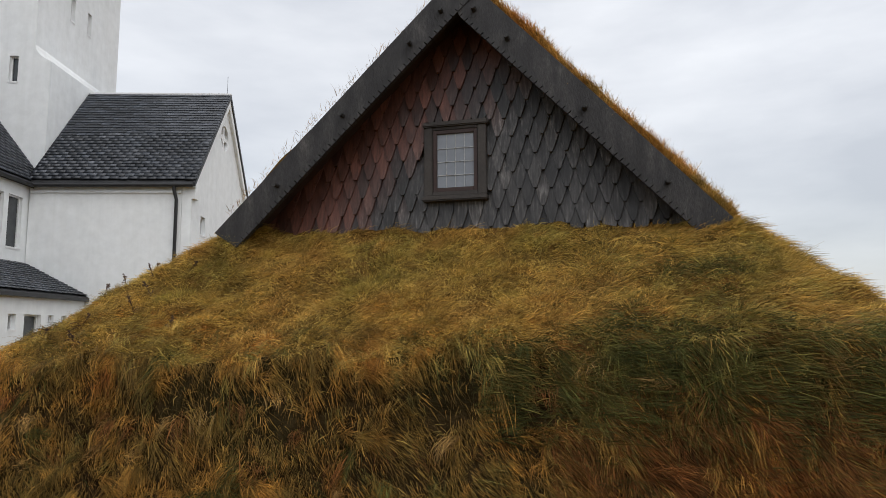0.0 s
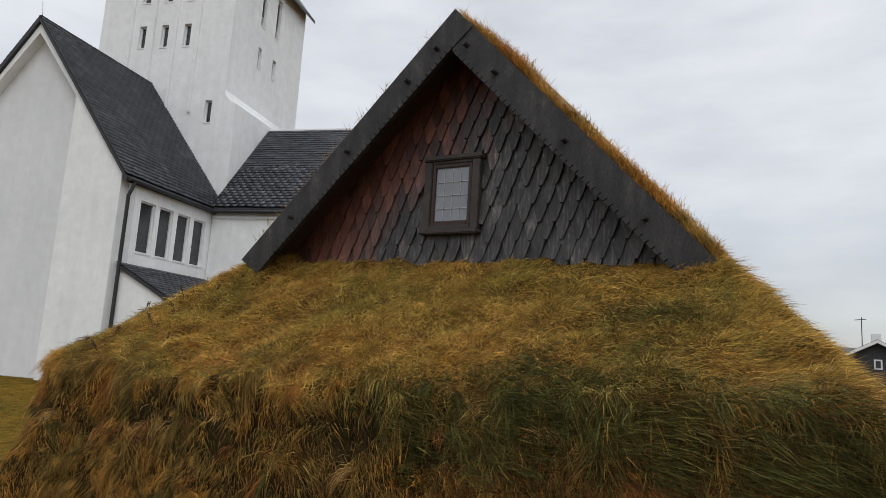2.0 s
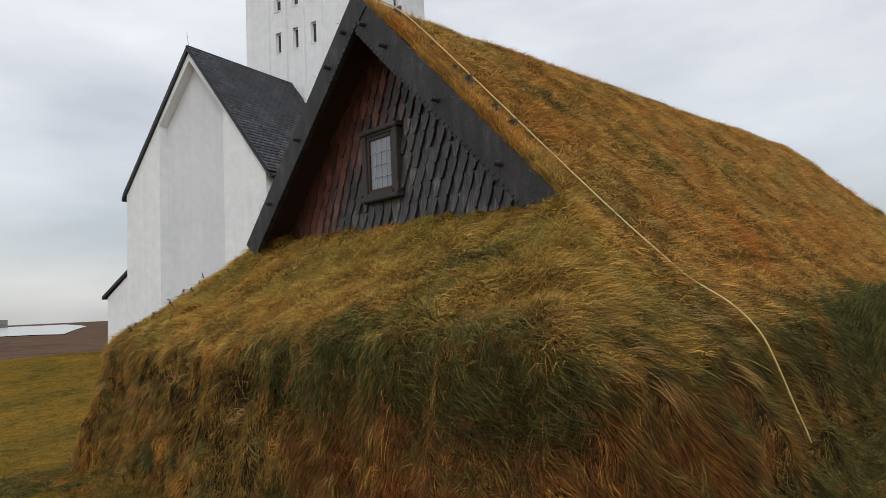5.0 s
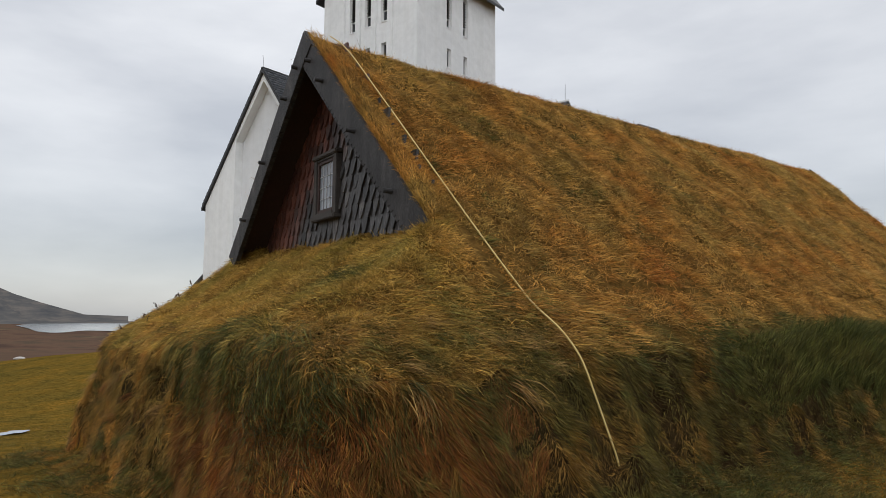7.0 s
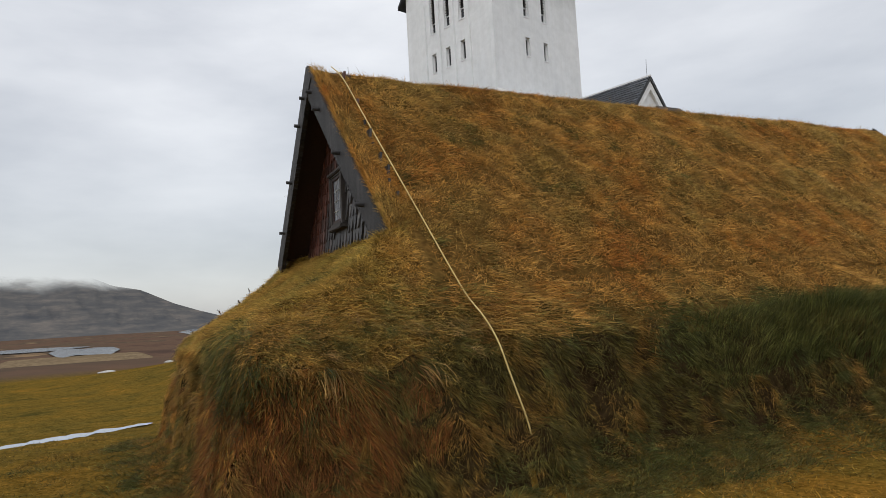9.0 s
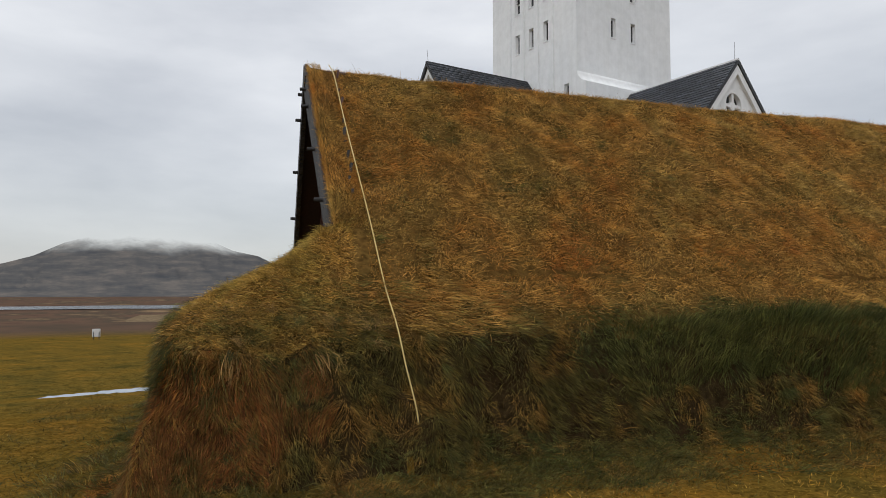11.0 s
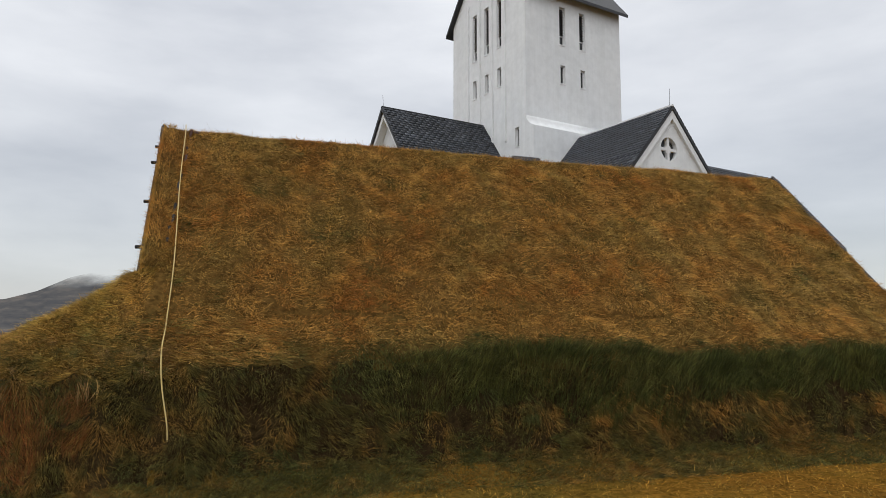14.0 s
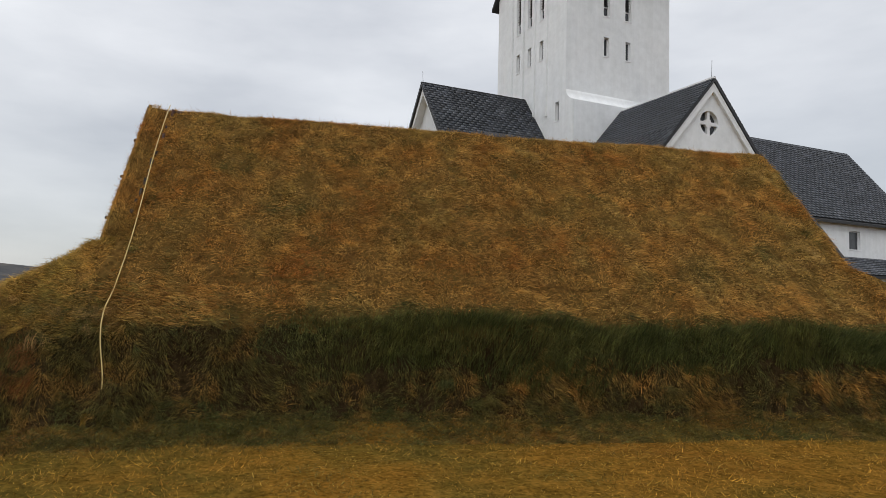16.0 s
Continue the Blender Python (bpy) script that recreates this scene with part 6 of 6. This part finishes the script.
root, n, rise, bend, tall, tone, rg = tussocks(420, 85, 0.08, -3.6, 3.1, -1.6, 0.9, mound_z, keep_brim, 45, 1.1, 1.1, 0.22, 0.6, (0.15, 0, -0.7))
rise, bend = sweep(root, rise, bend)
green = (tone > 0.88) | ((root[:, 0] > 0.3) & (root[:, 0] < 2.0) & (tone > 0.40))
root[:, 2] = mound_z(root[:, 0], root[:, 1])
lip = (root[:, 0] > 2.0) & (root[:, 2] > 1.36) & (rg.random(len(root)) < 0.55)
ln, wd = rg.uniform(0.05, 0.12, len(root)) * tall, rg.uniform(0.0020, 0.0036, len(root))
two_kinds("brim_tufts", green[lip], root[lip], rise[lip], bend[lip], ln[lip], wd[lip], M_VERGE_GRASS, M_GREEN_GRASS, "pale straw tufts lying over the corner's brim", "green tufts lying over the corner's brim", 24)
root, rise, bend, tall, green = root[~lip], rise[~lip], bend[~lip], tall[~lip], green[~lip]
corner_kinds("brim_tufts", green, root, rise, bend, rg.uniform(0.06, 0.16, len(root)) * tall, rg.uniform(0.0020, 0.0036, len(root)), M_WALL_GRASS, M_GREEN_GRASS, "straw-coloured tufts hanging over the bank's brim", "green tufts hanging over the bank's brim", 14)

# mats of grass that stand out of the steep faces, with bare hollows under them
def mats(count, v0, v1, u0, u1, keep, seed, wide, each, kinds, lo, hi, run):
    centre, n0, rg = scatter(count, v0, v1, u0, u1, mound_z, keep, seed, 10.0)
    W = rg.uniform(*wide, count)
    D, H = W * rg.uniform(0.42, 0.60, count), W * rg.uniform(0.28, 0.42, count)
    out_ = unit(np.stack([n0[:, 0], n0[:, 1], 0 * n0[:, 0]], -1) + 1e-6)
    side = np.stack([-out_[:, 1], out_[:, 0], 0 * out_[:, 0]], -1)
    side = unit(side + np.array([0, 0, 1.0]) * rg.normal(0, 0.18, (count, 1)))
    up = np.cross(out_, side)
    centre = centre - out_ * (D * 0.55)[:, None]
    ball = bmesh.new()
    bmesh.ops.create_icosphere(ball, subdivisions=2, radius=1.0)
    bv = np.array([v.co for v in ball.verts])
    bf = np.array([[v.index for v in f.verts] for f in ball.faces])
    ball.free()

    def at(p):
        return centre[:, None] + p[..., 0:1] * (W[:, None] * 1.0)[..., None] * side[:, None] + p[..., 1:2] * D[:, None, None] * out_[:, None] + p[..., 2:3] * H[:, None, None] * up[:, None]

    rough = np.clip(0.9 + 0.16 * rg.normal(size=(count, len(bv), 1)), 0.6, 1.1)
    V = at(bv[None] * rough * np.array([0.85, 0.62, 0.8]))
    for k in range(count):
        ob = new("turf_clod", raw_mesh("turf_clod", V[k], bf.ravel(), np.arange(len(bf)) * 3, M_CLOD))
        ob.parent = house
    q = unit(rg.normal(size=(count, each, 3)) + np.array([0, 1.0, 0.45]))
    root = at(q * 0.93).reshape(-1, 3)
    nrm = unit(q[..., 0:1] / W[:, None, None] * side[:, None] + q[..., 1:2] / D[:, None, None] * out_[:, None] + q[..., 2:3] / H[:, None, None] * up[:, None]).reshape(-1, 3)
    own = np.repeat(rg.normal(0, 0.30, (count, 3)), each, 0)
    along = np.repeat(side * np.sign((side * np.array(run)).sum(-1, keepdims=True)), each, 0)
    rise = unit(nrm * 0.55 + along * 0.45 + own + 0.30 * rg.normal(size=root.shape) + np.array([0, 0, -0.15]))
    bend = along * 0.35 + own * 0.8 + np.array([0, 0, -0.50]) + 0.25 * rg.normal(size=root.shape) - nrm * 0.15
    tone = np.repeat(rg.random(count), each) + rg.normal(0, 0.04, len(root))
    ln = rg.uniform(lo, hi, len(root))
    low = -9.0
    for top, mat, label in kinds:
        sel = (tone >= low) & (tone < top)
        low = top
        if mat is M_WALL_GRASS:
            rusty = sel & (root[:, 0] > 0.8 + rg.normal(0, 0.3, len(root)))
            sel = sel & ~rusty
            blades("mat_grass", root[rusty], rise[rusty], bend[rusty], ln[rusty], rg.uniform(0.0022, 0.0040, int(rusty.sum())), M_RUST_GRASS, "matted dark rust-red grass in the front bank", HOUSE, seed + 1)
        if sel.any():
            blades("mat_grass", root[sel], rise[sel], bend[sel], ln[sel], rg.uniform(0.0022, 0.0040, int(sel.sum())), mat, label, HOUSE, seed)


def keep_face(v, u, z, n):
    gx_, gy_ = world_xy(v, u)
    return keep_side(v, u, z, n) & (n[:, 2] < 0.55) & (z > ground_z(gx_, gy_) + 0.12) & (z < 1.32)


def keep_face_long(v, u, z, n):
    gx_, gy_ = world_xy(v, u)
    return keep_long(v, u, z, n) & (z > ground_z(gx_, gy_) + 0.22) & (z < 0.98)


RUSTY = "matted rust-brown grass over hollows in the front bank"
mats(46, -3.9, 2.3, -2.1, 0.6, keep_face, 61, (0.10, 0.24), 420, ((0.78, M_WALL_GRASS, RUSTY), (9, M_GREEN_GRASS, "matted green grass over hollows in the front bank")), 0.05, 0.15, (1, 0.4, 0))
mats(22, 2.5, 3.9, 1.6, 10.6, keep_face_long, 62, (0.08, 0.16), 300, ((0.85, M_LONG_GRASS, "matted brown grass on the long wall"), (9, M_GREEN_GRASS, "matted green grass on the long wall")), 0.05, 0.13, (0, 1, 0))


# rank grass at the foot of the long wall
def keep_foot(v, u, z, n):
    gx_, gy_ = world_xy(v, u)
    reach = 3.40 + 0.45 * np.clip((3.4 - u) / 2.2, 0, 1) + 0.20 * vnoise(u, v, 1.1, 2) + 0.16 * vnoise(u, v, 3.3, 3)
    return (z < ground_z(gx_, gy_) + 0.30) & (v < reach)


root, n, rise, bend, tall, tone, rg = tussocks(480, 60, 0.11, 3.0, 4.3, -1.0, 10.8, mound_z, keep_foot, 46, 0.3, 0.5, 0.30, 0.6, (0.15, 0.1, -0.1))
root[:, 2] = np.maximum(root[:, 2], ground_z(*world_xy(root[:, 0], root[:, 1])))
two_kinds("foot_tufts", tone < 0.40 - 0.2 * np.clip((root[:, 1] - 3) / 3, 0, 1), root, rise, bend, rg.uniform(0.05, 0.13, len(root)) * tall, rg.uniform(0.0026, 0.0046, len(root)), M_LONG_GRASS, M_GREEN_GRASS, "olive-brown tufts at the foot of the turf wall", "green tufts at the foot of the turf wall", 15)

# green tufts on the lawn before the front bank
def keep_apron(v, u, z, n):
    gx_, gy_ = world_xy(v, u)
    return (z < ground_z(gx_, gy_) + 0.25) & (u > -2.0 - 0.4 * vnoise(v, u, 1.0, 3))


root, n, rise, bend, tall, tone, rg = tussocks(190, 60, 0.11, -4.2, 3.2, -2.6, -1.2, mound_z, keep_apron, 48, 0.3, 0.6, 0.28, 0.6, (0.2, -0.1, -0.1))
root[:, 2] = np.maximum(root[:, 2], ground_z(*world_xy(root[:, 0], root[:, 1])))
two_kinds("foot_tufts", tone < 0.6, root, rise, bend, rg.uniform(0.06, 0.17, len(root)) * tall, rg.uniform(0.0026, 0.0045, len(root)), M_LONG_GRASS, M_GREEN_GRASS, "olive-brown tufts before the front bank", "green tufts before the front bank", 17)

# shorter grass that thins out from the foot into the lawn
rg = np.random.default_rng(47)
k = 24000
u = rg.uniform(-1.0, 10.8, k)
edge_ = 3.22 + 0.45 * np.clip((3.4 - u) / 2.2, 0, 1) + 0.22 * vnoise(u, 0 * u, 0.9, 2) + 0.15 * vnoise(u, 0 * u, 2.7, 3)
v = edge_ + np.abs(rg.normal(0, 0.26, k))
root = np.stack([v, u, np.maximum(mound_z(v, u), ground_z(*world_xy(v, u))) - 0.004], -1)
rise = unit(np.array([0.15, 0.1, 0.7]) + 0.5 * rg.normal(size=root.shape))
bend = 0.45 * rg.normal(size=root.shape) + np.array([0.1, 0.1, -0.45])
two_kinds("fringe_grass", rg.random(k) < 0.30 - 0.2 * np.clip((u - 3) / 3, 0, 1), root, rise, bend, rg.uniform(0.03, 0.11, k), rg.uniform(0.0026, 0.0046, k), M_LONG_GRASS, M_GREEN_GRASS, "olive-brown grass thinning out into the lawn", "green grass thinning out into the lawn", 16)

M_WEED = surface("dry_weed", [(0.3, (0.07, 0.035, 0.02)), (0.7, (0.11, 0.06, 0.03))], 8, 0.8)
rng = random.Random(8)
spots = [(-2.3, -0.2), (-2.55, -0.35), (-2.45, -0.5), (-2.7, -0.15), (-2.85, -0.3), (-2.4, -0.75), (-2.75, -0.9), (-2.9, -0.5), (-1.9, -1.0), (-2.6, -1.1), (-3.0, -1.0)]
for v, u in spots:
    x, y = world_xy(v, u)
    weed = thing("dock_stalk", pose(x, y, float(mound_z(v, u)) - 0.02), "dry brown dock stalk with a seed head on the turf", "weed", "dock stalks on the bank")
    h, ax, ay = rng.uniform(0.09, 0.16), rng.uniform(-0.06, 0.06), rng.uniform(-0.06, 0.06)
    tube("stem", [(0, 0, 0), (ax * 0.4, ay * 0.4, h * 0.5), (ax, ay, h)], 0.0025, M_WEED, weed)
    bm = bmesh.new()
    for k in range(16):
        s = rng.uniform(0.62, 1.02)
        m = Matrix.Translation((ax * s + rng.gauss(0, 0.007), ay * s + rng.gauss(0, 0.007), h * s)) @ Matrix.Scale(rng.uniform(0.7, 1.3), 4)
        bmesh.ops.create_icosphere(bm, subdivisions=1, radius=0.006, matrix=m)
    part("seed_head", bm, M_WEED, weed)
    for k in range(3):
        a = rng.uniform(0, 6.28)
        ca, sa = math.cos(a), math.sin(a)
        tube("leaf_stalk", [(0, 0, h * 0.15 * k), (ca * 0.03, sa * 0.03, h * 0.15 * k + 0.03), (ca * 0.07, sa * 0.07, h * 0.15 * k + 0.02)], 0.003, M_WEED, weed)


# lawn
def lawn_patch(name, count, x0, x1, y0, y1, seed, lo, hi, label, mat=M_LAWN_GRASS):
    rg = np.random.default_rng(seed)
    v, u = rg.uniform(x0, x1, count), rg.uniform(y0, y1, count)
    x, y = world_xy(v, u)
    ok = mound_z(v, u) < ground_z(x, y) + 0.07 + 0.14 * np.clip((u - 1.0) / 2.5, 0, 1) * (v > 0)
    v, u, x, y = v[ok], u[ok], x[ok], y[ok]
    root = np.stack([x, y, np.maximum(ground_z(x, y), mound_z(v, u)) - 0.004], -1)
    m = len(v)
    rise = unit(np.array([0, 0, 0.55]) + 0.6 * np.abs(rg.normal(size=(m, 3))) * np.sign(rg.normal(size=(m, 3))) * np.array([1, 1, 0.3]))
    bend = 0.5 * rg.normal(size=(m, 3)) + np.array([0, 0, -0.45])
    tuft = 0.75 + 0.6 * np.clip(patch(x, y, 3.5, 2), -0.6, 1.2)
    return blades(name, root, rise, bend, rg.uniform(lo, hi, m) * tuft, rg.uniform(0.0035, 0.008, m), mat, label, None, seed, None)


lawn_patch("lawn_grass", 120000, 3.0, 8.6, -2.0, 11.0, 21, 0.03, 0.075, "short yellow-brown lawn grass beside the turf wall")
lawn_patch("lawn_grass", 45000, -9.5, -2.6, -4.0, 6.0, 22, 0.03, 0.09, "short olive and yellow lawn grass beyond the bank", M_LAWN_OLIVE)
lawn_patch("lawn_grass", 26000, -3.5, 5.0, -3.2, -1.1, 23, 0.03, 0.10, "short olive lawn grass at the foot of the bank", M_LAWN_OLIVE)

# ---------------------------------------------------------------- slates of the roof slope that faces the walk
o, a, d, nn, rows, exposure = ea_spec
SHARED = {}
frame_m = Matrix((( a[0], d[0], nn[0]), (a[1], d[1], nn[1]), (a[2], d[2], nn[2]))).to_4x4()
for r, x0, x1, jit, lift in rows[:300]:
    w = round(x1 - x0, 2)
    if w not in SHARED:
        bm = box_bm(0, w, -0.06, exposure + 0.03, 0, 0.020)
        for vert in bm.verts:
            vert.co.z += 0.006 + 0.034 * (vert.co.y + 0.06) / (exposure + 0.09)
        me = bpy.data.meshes.new("slate")
        bmesh.ops.recalc_face_normals(bm, faces=bm.faces[:])
        bm.to_mesh(me)
        bm.free()
        me.materials.append(M_SLATE_ONE)
        SHARED[w] = me
    ob = new("slate", SHARED[w])
    ob.parent = ea_slab
    ob.matrix_basis = Matrix.Translation(Vector(o) + CH.translation + Vector(a) * x0 + Vector(d) * (r * exposure + jit) + Vector(nn) * lift) @ frame_m
if len(rows) > 300:
    slate_field("slating", (o, a, d, nn, rows[300:], exposure), ea_slab)
